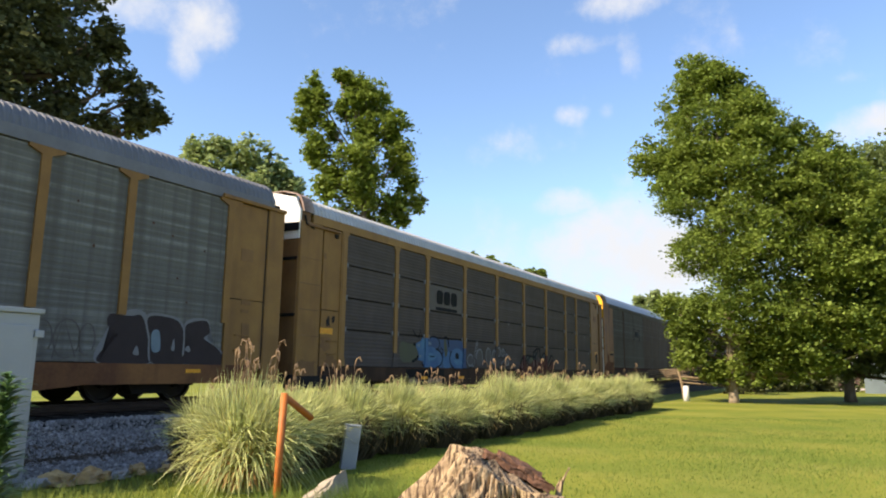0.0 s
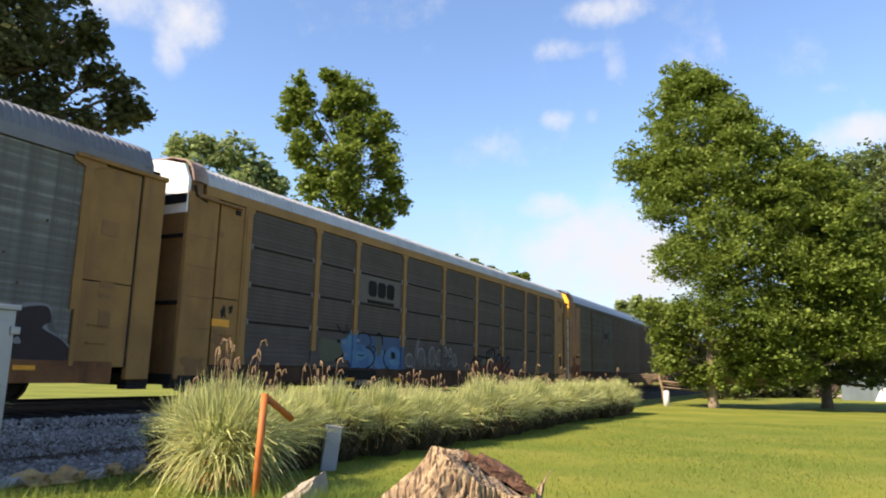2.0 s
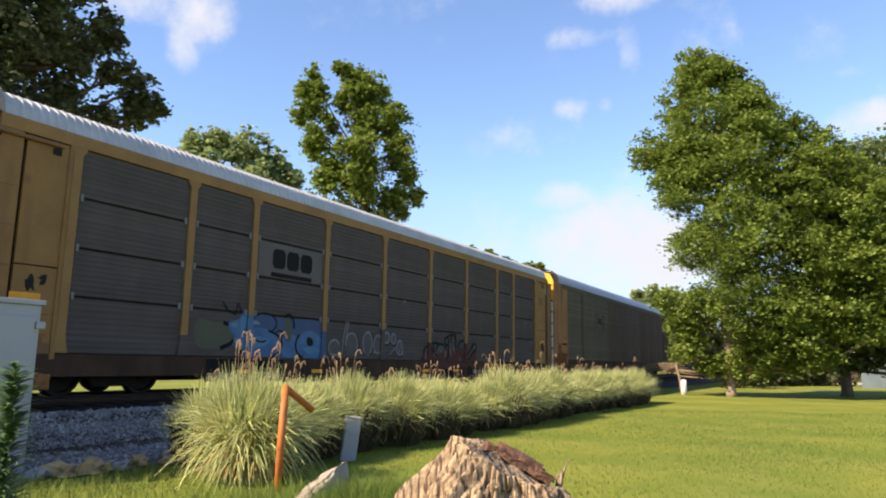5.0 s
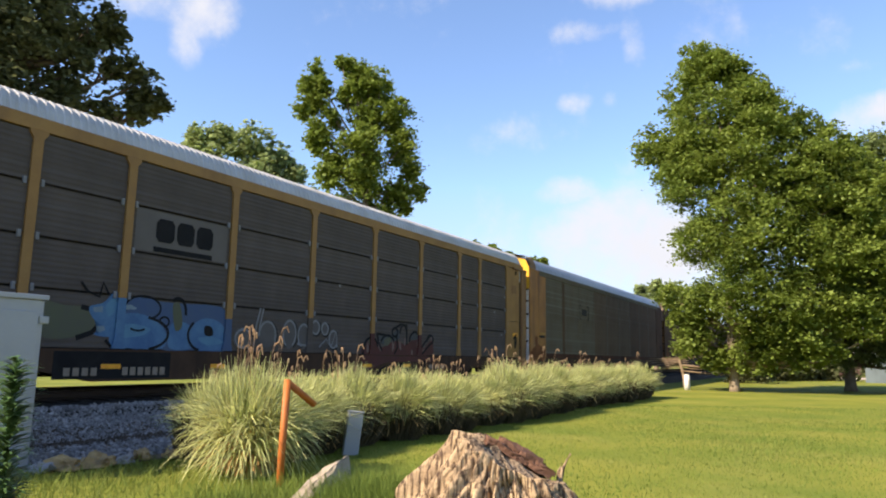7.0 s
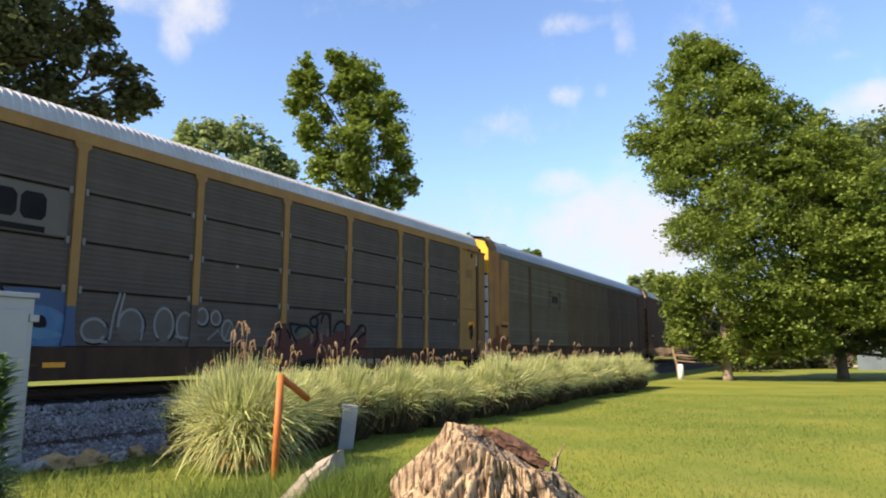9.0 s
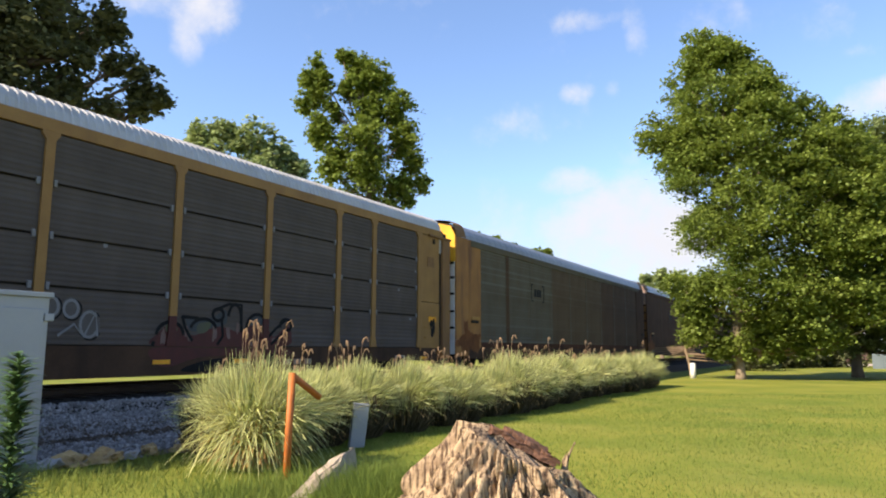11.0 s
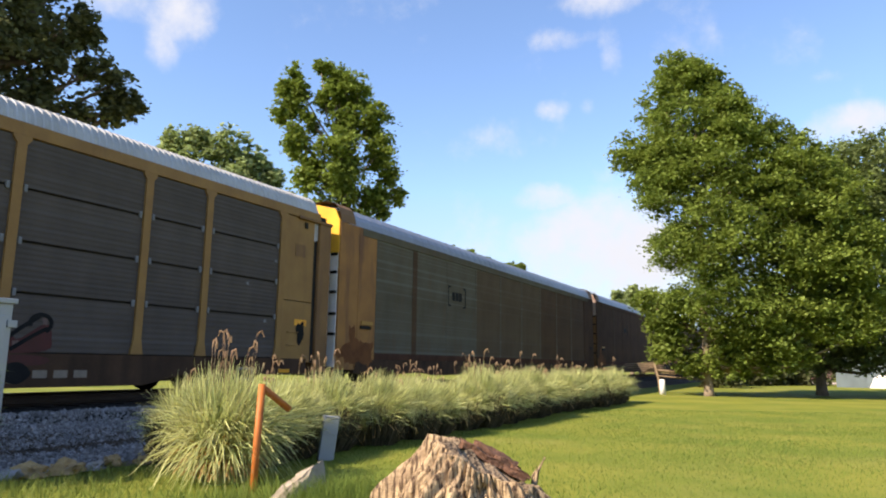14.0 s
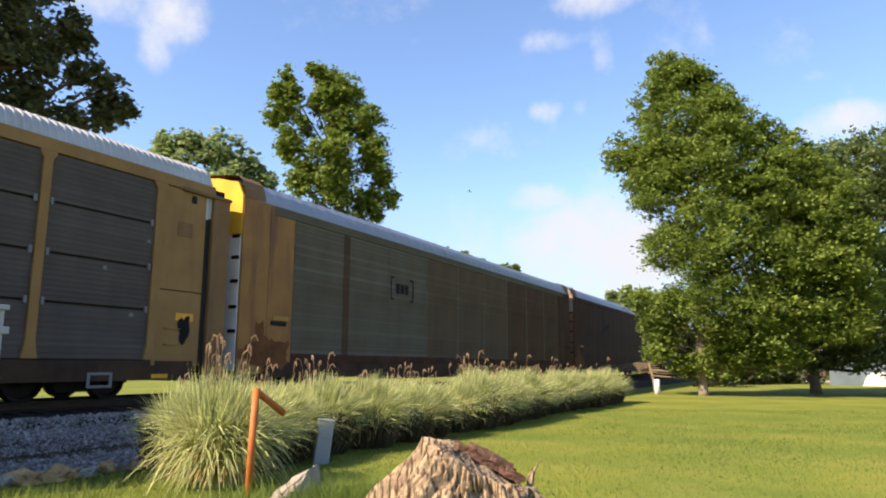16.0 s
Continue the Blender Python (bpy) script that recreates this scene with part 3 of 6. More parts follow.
def truck(car, x):
    """A two-axle truck: side frames, bolster and springs, with its wheelsets."""
    bm = bmesh.new()
    for y in (-1.0, 1.0):
        outline = [(-1.15, 0.34), (-1.05, 0.60), (-0.55, 0.66), (-0.30, 0.72), (0.30, 0.72), (0.55, 0.66), (1.05, 0.60), (1.15, 0.34), (0.75, 0.34), (0.55, 0.46), (0.42, 0.18), (-0.42, 0.18), (-0.55, 0.46), (-0.75, 0.34)]
        add_prism(bm, outline, y - 0.09, y + 0.09)
        for k in (-0.2, 0.0, 0.2):
            add_tube(bm, [(k, y - 0.13 * (1 if y > 0 else -1), 0.24), (k, y - 0.13 * (1 if y > 0 else -1), 0.55)], [0.06, 0.06], 8)
    add_box(bm, -0.2, 0.2, -1.05, 1.05, 0.45, 0.66, 0.02)
    bmesh.ops.recalc_face_normals(bm, faces=bm.faces)
    me = mesh_of("truck_frame", bm, UNDER)
    place("truck_frame", me, car, pose(x, 0, 0), "grimy cast truck side frame")
    for off in (-0.9, 0.9):
        w = place("wheelset", WHEELS, car, pose(x + off, 0, 0.422), "dark steel wheelset")
        ROLLING.append((w, x + off))


def ribbon(bm, pts, width, y):
    """A flat painted stroke through points in x and z."""
    pts = [Vector((p[0], p[1])) for p in pts]
    rows = []
    for i, p in enumerate(pts):
        d = (pts[min(i + 1, len(pts) - 1)] - pts[max(i - 1, 0)]).normalized()
        nrm = Vector((-d.y, d.x)) * width / 2
        rows.append((bm.verts.new((p.x + nrm.x, y, p.y + nrm.y)), bm.verts.new((p.x - nrm.x, y, p.y - nrm.y))))
    for a, b in zip(rows, rows[1:]):
        bm.faces.new((a[0], a[1], b[1], b[0]))


def blot(bm, x, z, w, h, y, seed, rough=0.25, sides=22):
    """A flat sprayed patch with an uneven edge."""
    vs = []
    for k in range(sides):
        a = 2 * math.pi * k / sides
        c, s = math.cos(a), math.sin(a)
        r = 1 + rough * noise.noise(Vector((c * 1.7, s * 1.7, seed)))
        sq = max(abs(c), abs(s)) ** -0.6
        vs.append(bm.verts.new((x + w * r * c * sq, y, z + h * r * s * sq)))
    bm.faces.new(vs)


def stroke(car, mat, pts, width, y):
    bm = bmesh.new()
    ribbon(bm, pts, width, y)
    part("painted_stroke", bm, mat, car)


def splash(car, mat, x, z, w, h, y, seed, rough=0.4, label=""):
    bm = bmesh.new()
    blot(bm, x, z, w, h, y, seed, rough)
    part("painted_patch", bm, mat, car, label)


def bubble(car, mat, keys, y, label="", rounded=True):
    """A sprayed shape with a rounded outline through a few corners in x and height over the ground."""
    pts = [Vector((a, b - RAIL)) for a, b in keys]
    n = len(pts)
    bm = bmesh.new()
    ring = []
    for i in range(n):
        p0, p1, p2, p3 = pts[i - 1], pts[i], pts[(i + 1) % n], pts[(i + 2) % n]
        for f in (0.0, 0.2, 0.4, 0.6, 0.8) if rounded else (0.0,):
            q = 0.5 * (2 * p1 + (p2 - p0) * f + (2 * p0 - 5 * p1 + 4 * p2 - p3) * f * f + (3 * p1 - p0 - 3 * p2 + p3) * f ** 3) if rounded else p1
            ring.append(bm.verts.new((q.x, y, q.y)))
    face = bm.faces.new(ring)
    bmesh.ops.triangulate(bm, faces=[face])
    return part("painted_patch", bm, mat, car, label)


def arc(car, mat, x, z, w, h, a0, a1, width, y):
    """A curved painted outline: part of an oval, in degrees from its right end."""
    steps = 14
    stroke(car, mat, [(x + w * math.cos(radians(a0 + (a1 - a0) * k / steps)), z - RAIL + h * math.sin(radians(a0 + (a1 - a0) * k / steps))) for k in range(steps + 1)], width, y)


def plates(car, mat, x, z, rows, y):
    """Plain bars that stand for lettering: (offset, width, height)."""
    for off, w, h in rows:
        part("lettering_bar", box(x + off, x + off + w, y - 0.004, y + 0.006, z, z + h), mat, car)


FACE = -HALF - 0.001


def car_shell(name, x0, x1, label, roof, frame_mat, roof_args, sill_label="", drop=0.0, roof_end=0.35):
    """The shared carcass: inner walls, sill, deck, trucks, roof, couplers. Local x runs along the track from the joint with the car before."""
    car = thing(name, trackpose(MID, 0, RAIL), label, "rail car", "cars of the train")
    bm = bmesh.new()
    add_box(bm, x0 + 0.12, x1 - 0.12, -HALF + 0.07, HALF - 0.07, SILL - 0.02, TOP - 0.02)
    part("inner_body", bm, UNDER, car)
    place("roof", roof_mesh(x0 + 0.5, x1 - roof_end, roof, *roof_args), car, None, "ribbed metal roof")
    ends = FLOOR_Z + 0.20
    belly = [(x0 + 0.9, SILL), (x0 + 0.9, ends), (x0 + 5.2, ends), (x0 + 6.2, FLOOR_Z + drop), (x1 - 6.2, FLOOR_Z + drop), (x1 - 5.2, ends), (x1 - 0.9, ends), (x1 - 0.9, SILL)]
    for y0, y1 in ((-HALF - 0.02, -HALF + 0.14), (HALF - 0.14, HALF + 0.02)):
        bm = add_prism(bmesh.new(), belly, y0, y1)
        bmesh.ops.recalc_face_normals(bm, faces=bm.faces)
        part("side_sill", bm, frame_mat, car, sill_label)
    bm = box(x0 + 0.15, x1 - 0.15, -0.35, 0.35, 0.55, SILL - 0.03, 0.02)
    part("centre_sill", bm, UNDER, car)
    for x in (x0 + 3.4, x1 - 3.4):
        truck(car, x)
    for x, d in ((x0 + 0.15, -1), (x1 - 0.15, 1)):
        bm = box(min(x, x + d * 0.75), max(x, x + d * 0.75), -0.09, 0.09, 0.62, 0.86, 0.03)
        part("coupler", bm, UNDER, car)
        bm = bmesh.new()
        add_tube(bm, [(x, -0.45, 0.75), (x + d * 0.2, -0.45, 0.45), (x + d * 0.42, -0.42, 0.34), (x + d * 0.62, -0.35, 0.42)], [0.025] * 4, 7)
        part("air_hose", bm, BLACK, car)
    return car


def chord(car, x0, x1, mat):
    for y0, y1 in ((-HALF - 0.03, -HALF + 0.1), (HALF - 0.1, HALF + 0.03)):
        part("top_chord", box(x0, x1, y0, y1, EAVE, TOP + 0.02, 0.012), mat, car)


def end_doors(car, x, inward, mat, cap, capz, back=0.0, hinges=(1.5, 2.1, 2.75, 3.35, 3.9), reach=0.30, sheet=None):
    """The end wall of a car: folding door leaves with hinges, and the gable cap above them."""
    for k in range(4):
        y0 = -HALF + 0.05 + k * 0.725
        bm = box(min(x, x + inward * 0.06), max(x, x + inward * 0.06), y0, y0 + 0.71, SILL - 0.25, capz, 0.012)
        part("end_door_leaf", bm, mat, car)
    for z in hinges:
        part("door_hinge", box(min(x - inward * 0.04, x + inward * 0.02), max(x - inward * 0.04, x + inward * 0.02), -HALF + 0.06, -HALF + reach, z, z + 0.09, 0.01), BLACK, car)
    bm = bmesh.new()
    outline = [(-HALF + 0.02, capz), (-HALF + 0.02, TOP + 0.05), (-HALF + 0.20, TOP + 0.42), (-0.6, TOP + 0.60), (0, TOP + 0.66), (0.6, TOP + 0.60), (HALF - 0.20, TOP + 0.42), (HALF - 0.02, TOP + 0.05), (HALF - 0.02, capz)]
    h = x + inward * back
    a = [bm.verts.new((h - inward * 0.02, y, z)) for y, z in outline]
    b = [bm.verts.new((h + inward * 0.06, y, z)) for y, z in outline]
    bm.faces.new(a)
    bm.faces.new(b[::-1])
    for k in range(len(outline)):
        j = (k + 1) % len(outline)
        bm.faces.new((a[j], a[k], b[k], b[j]))
    bmesh.ops.recalc_face_normals(bm, faces=bm.faces)
    part("end_hood", bm, cap, car, "painted gable hood of the car end")
    bm = bmesh.new()
    a = [bm.verts.new((h + inward * 0.065, y * 0.995, z - 0.03)) for y, z in outline]
    b = [bm.verts.new((h + inward * 0.42, y * 1.003, z - 0.015)) for y, z in outline]
    bm.faces.new(a)
    bm.faces.new(b[::-1])
    for k in range(len(outline)):
        j = (k + 1) % len(outline)
        bm.faces.new((a[j], a[k], b[k], b[j]))
    bmesh.ops.recalc_face_normals(bm, faces=bm.faces)
    part("end_cap", bm, sheet or (mat if mat is not WHITE else OCHRE), car)
    part("end_step", box(min(x, x + inward * 0.5), max(x, x + inward * 0.5), -HALF + 0.02, -HALF + 0.3, 1.12 - RAIL, 1.2 - RAIL, 0.01), UNDER, car)
    part("end_beam", box(min(x - inward * 0.03, x + inward * 0.5), max(x - inward * 0.03, x + inward * 0.5), -HALF + 0.03, HALF - 0.03, 1.2 - RAIL, SILL - 0.22, 0.02), UNDER, car)


def side_door(car, x0, x1, mat, inner):
    """The plain sheet bay beside the end: two stacked plates, a ladder post and grab irons."""
    zc = SILL + 1.55
    for z0, z1 in ((SILL - 0.1, zc - 0.01), (zc + 0.01, EAVE - 0.02)):
        part("end_bay_plate", box(x0, x1, -HALF - 0.012, -HALF + 0.06, z0, z1, 0.01), mat, car)
    part("end_bay_edge", box(inner - 0.05, inner + 0.05, -HALF - 0.04, -HALF + 0.05, SILL - 0.1, EAVE, 0.01), mat, car)
    for z in (SILL + 0.35, SILL + 0.70):
        bm = add_tube(bmesh.new(), [(x0 + 0.25, -HALF, z), (x0 + 0.25, -HALF - 0.07, z), (x0 + 0.65, -HALF - 0.07, z), (x0 + 0.65, -HALF, z)], [0.012] * 4, 6)
        part("grab_iron", bm, mat, car)


def roof_sheet(x0, x1):
    """A smooth sheet over the end of an arched roof."""
    bm = bmesh.new()
    rim = [(-HALF - 0.005, 0.02), (-HALF + 0.05, 0.24), (-HALF + 0.14, 0.43), (-HALF + 0.30, 0.545), (-0.75, 0.66), (0, 0.69), (0.75, 0.66), (HALF - 0.30, 0.545), (HALF - 0.05, 0.24), (HALF + 0.005, 0.02)]
    rows = [[bm.verts.new((x, y * lift, TOP + z * lift + 0.014)) for y, z in rim] for x, lift in ((x0, 1.02), (x1, 1.02), (x1, 0.98), (x0, 0.98))]
    for a, b in zip(rows, rows[1:] + rows[:1]):
        for k in range(len(rim) - 1):
            bm.faces.new((a[k], a[k + 1], b[k + 1], b[k]))
    bmesh.ops.recalc_face_normals(bm, faces=bm.faces)
    return bm


def bays(car, posts, joints, mat, post_mat, marks=True, ribs=9, foot=True, post_z=None, flare=0.17, feet=()):
    """Framed bays of stacked panels between posts on both long sides."""
    cache = {}
    zs = [SILL] + [j - RAIL for j in joints] + [EAVE]
    for xa, xb in zip(posts, posts[1:]):
        for za, zb in zip(zs, zs[1:]):
            key = (round(xb - xa, 2), za)
            if key not in cache:
                cache[key] = panel_mesh(xb - xa - 0.04, za + 0.022, zb - 0.022, mat, ribs)
            place("panel", cache[key], car, pose(xa + 0.02, -HALF, 0))
            place("panel", cache[key], car, pose(xb - 0.02, HALF, 0, 0, 0, 180))
    pm = post_mesh(post_z or SILL, EAVE, post_mat, flare=flare, foot=foot)
    dot = mesh_of("bracket", add_box(bmesh.new(), -0.035, 0.035, -0.03, 0.02, -0.07, 0.07, 0.012), PALEPAINT) if marks else None
    overpainted = dict(feet)
    for i, x in enumerate(posts):
        if i in overpainted:
            level, paint = overpainted[i]
            place("post", post_mesh(level - RAIL, EAVE, post_mat, flare=flare, foot=False), car, pose(x, -HALF, 0))
            lower = mesh_of("post_foot", add_prism(bmesh.new(), [(-0.09, level - RAIL - 0.003), (0.09, level - RAIL + 0.0), (0.1, SILL + 0.25), (0.15, SILL + 0.02), (-0.15, SILL + 0.02), (-0.1, SILL + 0.25)], -0.046, 0.06), paint)
            place("post_foot", lower, car, pose(x, -HALF, 0), "lower end of a post, painted over")
        else:
            place("post", pm, car, pose(x, -HALF, 0))
        if marks:
            for z in zs[1:-1]:
                for s in (-0.16, 0.16):
                    if (i == 0 and s < 0) or (i == len(posts) - 1 and s > 0):
                        continue
                    place("bracket", dot, car, pose(x + s, -HALF - 0.005, z))


def first_car():
    """The car with wide pale panels, two narrow posts in view and dark lettering-like paint."""
    x0, x1 = -26.9, 0.35
    car = car_shell("autorack_car", x0, x1, "autorack rail car with pale grey panels and dull ribbed roof", GREYROOF, RUSTYSILL, (0.15, 0.018, 0.53), "rust-streaked ochre side sill", 0.1, 0.42)
    posts = [x0 + 1.8, -22.6, -20.4, -17.7, -14.9, -12.1, -9.3, -6.0, -4.18, -1.5]
    bays(car, posts, [], PLAIDPANEL, OLDOCHRE, marks=False, ribs=30, foot=False, post_z=2.62 - RAIL, flare=0.34)
    for a, b in ((x0, x0 + 1.7), (-1.45, -0.28)):
        side_door(car, a + 0.03, b, OLDOCHRE, (a + b) / 2 if a == x0 else -1.44)
    part("end_post", box(-0.24, x1 - 0.03, -HALF - 0.05, -HALF + 0.1, SILL - 0.35, EAVE + 0.05, 0.03), OLDOCHRE, car)
    part("door_gap", box(-0.29, -0.25, -HALF - 0.014, -HALF + 0.06, SILL - 0.1, EAVE), UNDER, car)
    part("door_track", box(-1.8, x1, -HALF - 0.09, -HALF + 0.02, EAVE, EAVE + 0.10, 0.02), OLDOCHRE, car)
    chord(car, x0 + 0.5, x1 - 0.6, GREYROOF)
    end_doors(car, x1, -1, OLDOCHRE, GREYROOF, EAVE, 0.36, sheet=GREYROOF)
    end_doors(car, x0, 1, OLDOCHRE, GREYROOF, EAVE)
    # a dark sprayed piece of three heavy shapes, edged in pale paint
    y = FACE - 0.004
    bubble(car, PALEPAINT, [(-4.2, 2.66), (-3.62, 2.7), (-3.4, 2.0), (-3.4, 1.67), (-4.62, 1.67), (-4.5, 2.2)], y, "pale sprayed edge")
    bubble(car, MAROON, [(-4.4, 2.62), (-4.0, 2.6), (-3.7, 2.63), (-3.54, 2.28), (-3.47, 1.97), (-3.46, 1.67), (-4.56, 1.67), (-4.48, 1.95), (-4.2, 2.2), (-4.45, 2.4)], y - 0.001, "dark maroon sprayed patch")
    bubble(car, PALEPAINT, [(-3.58, 2.66), (-3.1, 2.7), (-2.68, 2.56), (-2.45, 2.0), (-2.5, 1.67), (-3.38, 1.67), (-3.5, 2.2)], y - 0.002, "pale sprayed edge")
    bubble(car, MAROON, [(-3.55, 2.59), (-3.14, 2.65), (-2.73, 2.53), (-2.5, 2.03), (-2.54, 1.67), (-3.35, 1.67), (-3.43, 2.1)], y - 0.003, "dark maroon sprayed patch")
    bubble(car, PALEPAINT, [(-2.58, 2.58), (-2.02, 2.68), (-1.86, 2.4), (-1.95, 2.24), (-1.42, 1.9), (-1.44, 1.67), (-2.5, 1.67), (-2.6, 2.1)], y - 0.004, "pale sprayed edge")
    bubble(car, MAROON, [(-2.52, 2.54), (-2.02, 2.63), (-1.9, 2.37), (-2.05, 2.24), (-1.6, 2.0), (-1.46, 1.67), (-2.5, 1.67), (-2.63, 1.8), (-2.45, 2.0), (-2.58, 2.3)], y - 0.005, "dark maroon sprayed patch")
    bubble(car, MISTPAINT, [(-3.43, 2.3), (-3.25, 2.34), (-3.2, 1.95), (-3.39, 1.93)], y - 0.006, "pale blue sprayed counter")
    bubble(car, PALEPAINT, [(-3.84, 1.86), (-3.76, 2.02), (-3.7, 1.84)], y - 0.006)
    bubble(car, PALEPAINT, [(-2.92, 1.98), (-2.86, 2.2), (-2.83, 1.96)], y - 0.006)
    bubble(car, PALEPAINT, [(-2.56, 1.98), (-2.47, 2.06), (-2.4, 1.96), (-2.48, 1.93)], y - 0.006)
    for x, w, h in ((-5.75, 0.22, 0.33), (-5.25, 0.26, 0.36), (-4.85, 0.16, 0.3)):
        arc(car, DIMPAINT, x, 2.1, w, h, -40, 290, 0.028, y - 0.002)
    stroke(car, DIMPAINT, [(-5.5, 1.72 - RAIL), (-5.35, 2.5 - RAIL), (-5.05, 1.75 - RAIL)], 0.028, y - 0.003)
    for x, z, w, h in ((-4.9, 3.9, 0.022, 0.03), (-3.6, 4.6, 0.03, 0.02), (-5.3, 4.7, 0.02, 0.025), (-2.9, 3.5, 0.025, 0.02), (-2.2, 4.2, 0.02, 0.03), (-3.1, 4.4, 0.02, 0.02), (-2.6, 3.0, 0.025, 0.02)):
        splash(car, RUST, x, z - RAIL, w, h, y, 11.0 * x, 0.6)
    for xa, za, w, h in ((-1.1, 4.15, 0.4, 0.3), (-1.0, 3.1, 0.3, 0.12), (-1.0, 2.9, 0.25, 0.08), (-0.95, 2.3, 0.25, 0.35)):
        part("placard", box(xa, xa + w, -HALF - 0.022, -HALF - 0.011, za - RAIL, za + h - RAIL), OCHRE, car)
    part("reflector", box(-2.5, -2.1, -HALF - 0.03, -HALF - 0.01, 1.48 - RAIL, 1.56 - RAIL), REFLECT, car)
    return car


def second_car():
    """The car with nine framed bays of ribbed panels, a block mark and three sprayed pieces."""
    x0, x1 = 0.98, 28.2
    car = car_shell("autorack_car", x0, x1, "autorack rail car with dark panels, faded yellow frame, white roof", ROOF, SILLBROWN, (0.165, 0.02, 0.53), "", 0.0, 0.62)
    posts = [2.93, 5.7, 7.66, 10.47, 13.36, 16.25, 19.0, 21.78, 23.5, 26.1]
    bays(car, posts, [2.73, 3.65, 4.61], PANEL, YELLOW, feet=((1, (2.12, PANEL)), (2, (2.68, BLUEPAINT)), (3, (2.42, DEEPBLUE)), (4, (2.6, PANEL)), (5, (2.3, REDPAINT)), (6, (2.35, REDPAINT))))
    chord(car, x0 + 0.5, x1 - 0.5, YELLOW)
    side_door(car, x0 + 1.0, posts[0] - 0.1, OLDOCHRE, posts[0] - 0.12)
    side_door(car, posts[-1] + 0.1, x1 - 0.75, YELLOW, posts[-1] + 0.1)
    part("end_post", box(x0 + 0.02, x0 + 0.95, -HALF - 0.03, -HALF + 0.1, SILL - 0.35, EAVE + 0.02, 0.05), OLDOCHRE, car)
    part("end_post", box(x1 - 0.55, x1 - 0.02, -HALF - 0.06, -HALF + 0.1, SILL - 0.35, EAVE + 0.02, 0.03), OCHRE, car)
    part("door_gap", box(x1 - 0.74, x1 - 0.57, -HALF + 0.03, -HALF + 0.06, SILL - 0.1, EAVE), UNDER, car)
    part("door_track", box(x1 - 1.5, x1, -HALF - 0.09, -HALF + 0.02, EAVE - 0.05, EAVE + 0.04, 0.02), OCHRE, car)
    end_doors(car, x0, 1, OCHRE, WHITE, 5.06 - RAIL, 0.0, (2.1, 3.62), 0.75, OCHRE)
    part("hood_brace", add_tube(bmesh.new(), [(x0 + 0.16, -HALF - 0.02, 5.72 - RAIL), (x0 + 0.2, -HALF - 0.03, 5.5 - RAIL), (x0 + 0.52, -HALF - 0.04, 5.4 - RAIL)], [0.035, 0.035, 0.03], 6), UNDER, car)
    part("door_track", box(x0 + 0.25, posts[0] - 0.3, -HALF - 0.09, -HALF + 0.02, EAVE - 0.12, EAVE - 0.05, 0.02), OCHRE, car)
    part("roof_end_sheet", roof_sheet(x0 + 0.1, x0 + 0.52), RUSTROOF, car, "rusty roof end sheet")
    part("hood_band", box(x0 - 0.05, x0 - 0.025, -HALF + 0.02, HALF - 0.02, 5.28 - RAIL, 5.5 - RAIL), BLACK, car)
    end_doors(car, x1, -1, YELLOW, ROOF, 5.02 - RAIL, 0.58, sheet=ROOF)
    # plate seams, grime and a dark bolt cluster on the end bay
    for z in (1.75, 2.45, 3.15, 3.85, 4.55):
        part("plate_seam", box(x0 + 0.06, x0 + 0.9, -HALF - 0.034, -HALF - 0.02, z - RAIL, z + 0.025 - RAIL, 0.004), OCHRE, car)
    part("corner_step", box(x0 + 0.1, x0 + 1.5, -HALF - 0.035, -HALF + 0.08, 1.08 - RAIL, 1.42 - RAIL, 0.02), UNDER, car)
    part("step_bracket", box(x0 + 1.55, x0 + 1.85, -HALF - 0.035, -HALF + 0.08, 1.02 - RAIL, 1.3 - RAIL, 0.02), BRIGHTRUST, car)
    for k, (x, z, w, h) in enumerate(((2.3, 2.9, 0.09, 0.12), (2.52, 2.98, 0.08, 0.08), (2.2, 2.3, 0.2, 0.18), (1.5, 1.6, 0.3, 0.22), (2.5, 1.75, 0.25, 0.2))):
        splash(car, OCHRE if h > 0.15 else UNDER, x, z - RAIL, w, h, -HALF - 0.0315 if x < 1.9 else -HALF - 0.0135, 6.0 * k, 0.8, "grime stain")
    # block mark on its pale panel, drawn as plain shapes
    y = FACE - 0.003
    z = 3.93 - RAIL
    for off in (0.0, 0.53, 1.06):
        bm = bmesh.new()
        xa, xb = 8.34 + off, 8.81 + off
        outer = [(xa + 0.08, z), (xb - 0.08, z), (xb, z + 0.1), (xb, z + 0.40), (xb - 0.08, z + 0.5), (xa + 0.08, z + 0.5), (xa, z + 0.40), (xa, z + 0.1)]
        add_prism(bm, outer, y - 0.004, y)
        part("block_mark", bm, BLACK, car, "black block mark")
    part("mark_underline", box(8.30, 9.87, y - 0.004, y, z - 0.22, z - 0.11), BLACK, car)
    part("mark_plate", box(7.84, 10.3, y + 0.0012, y + 0.0025, 3.70 - RAIL, 4.57 - RAIL), PALEPANEL, car)
    part("mark_ground", box(6.38, 8.93, -HALF - 0.0235, -HALF - 0.015, 1.10 - RAIL, 1.62 - RAIL), BLACK, car, "black ground of the car's markings")
    plates(car, FADEDWHITE, 6.59, 1.16 - RAIL, [(0.18 * k, 0.12, 0.15) for k in range(4)] + [(1.21 + 0.175 * k, 0.12, 0.16) for k in range(6)], -HALF - 0.026)
    plates(car, FADEDWHITE, 19.65, 1.22 - RAIL, [(0.4 * k, 0.27, 0.14) for k in range(3)], -HALF - 0.024)
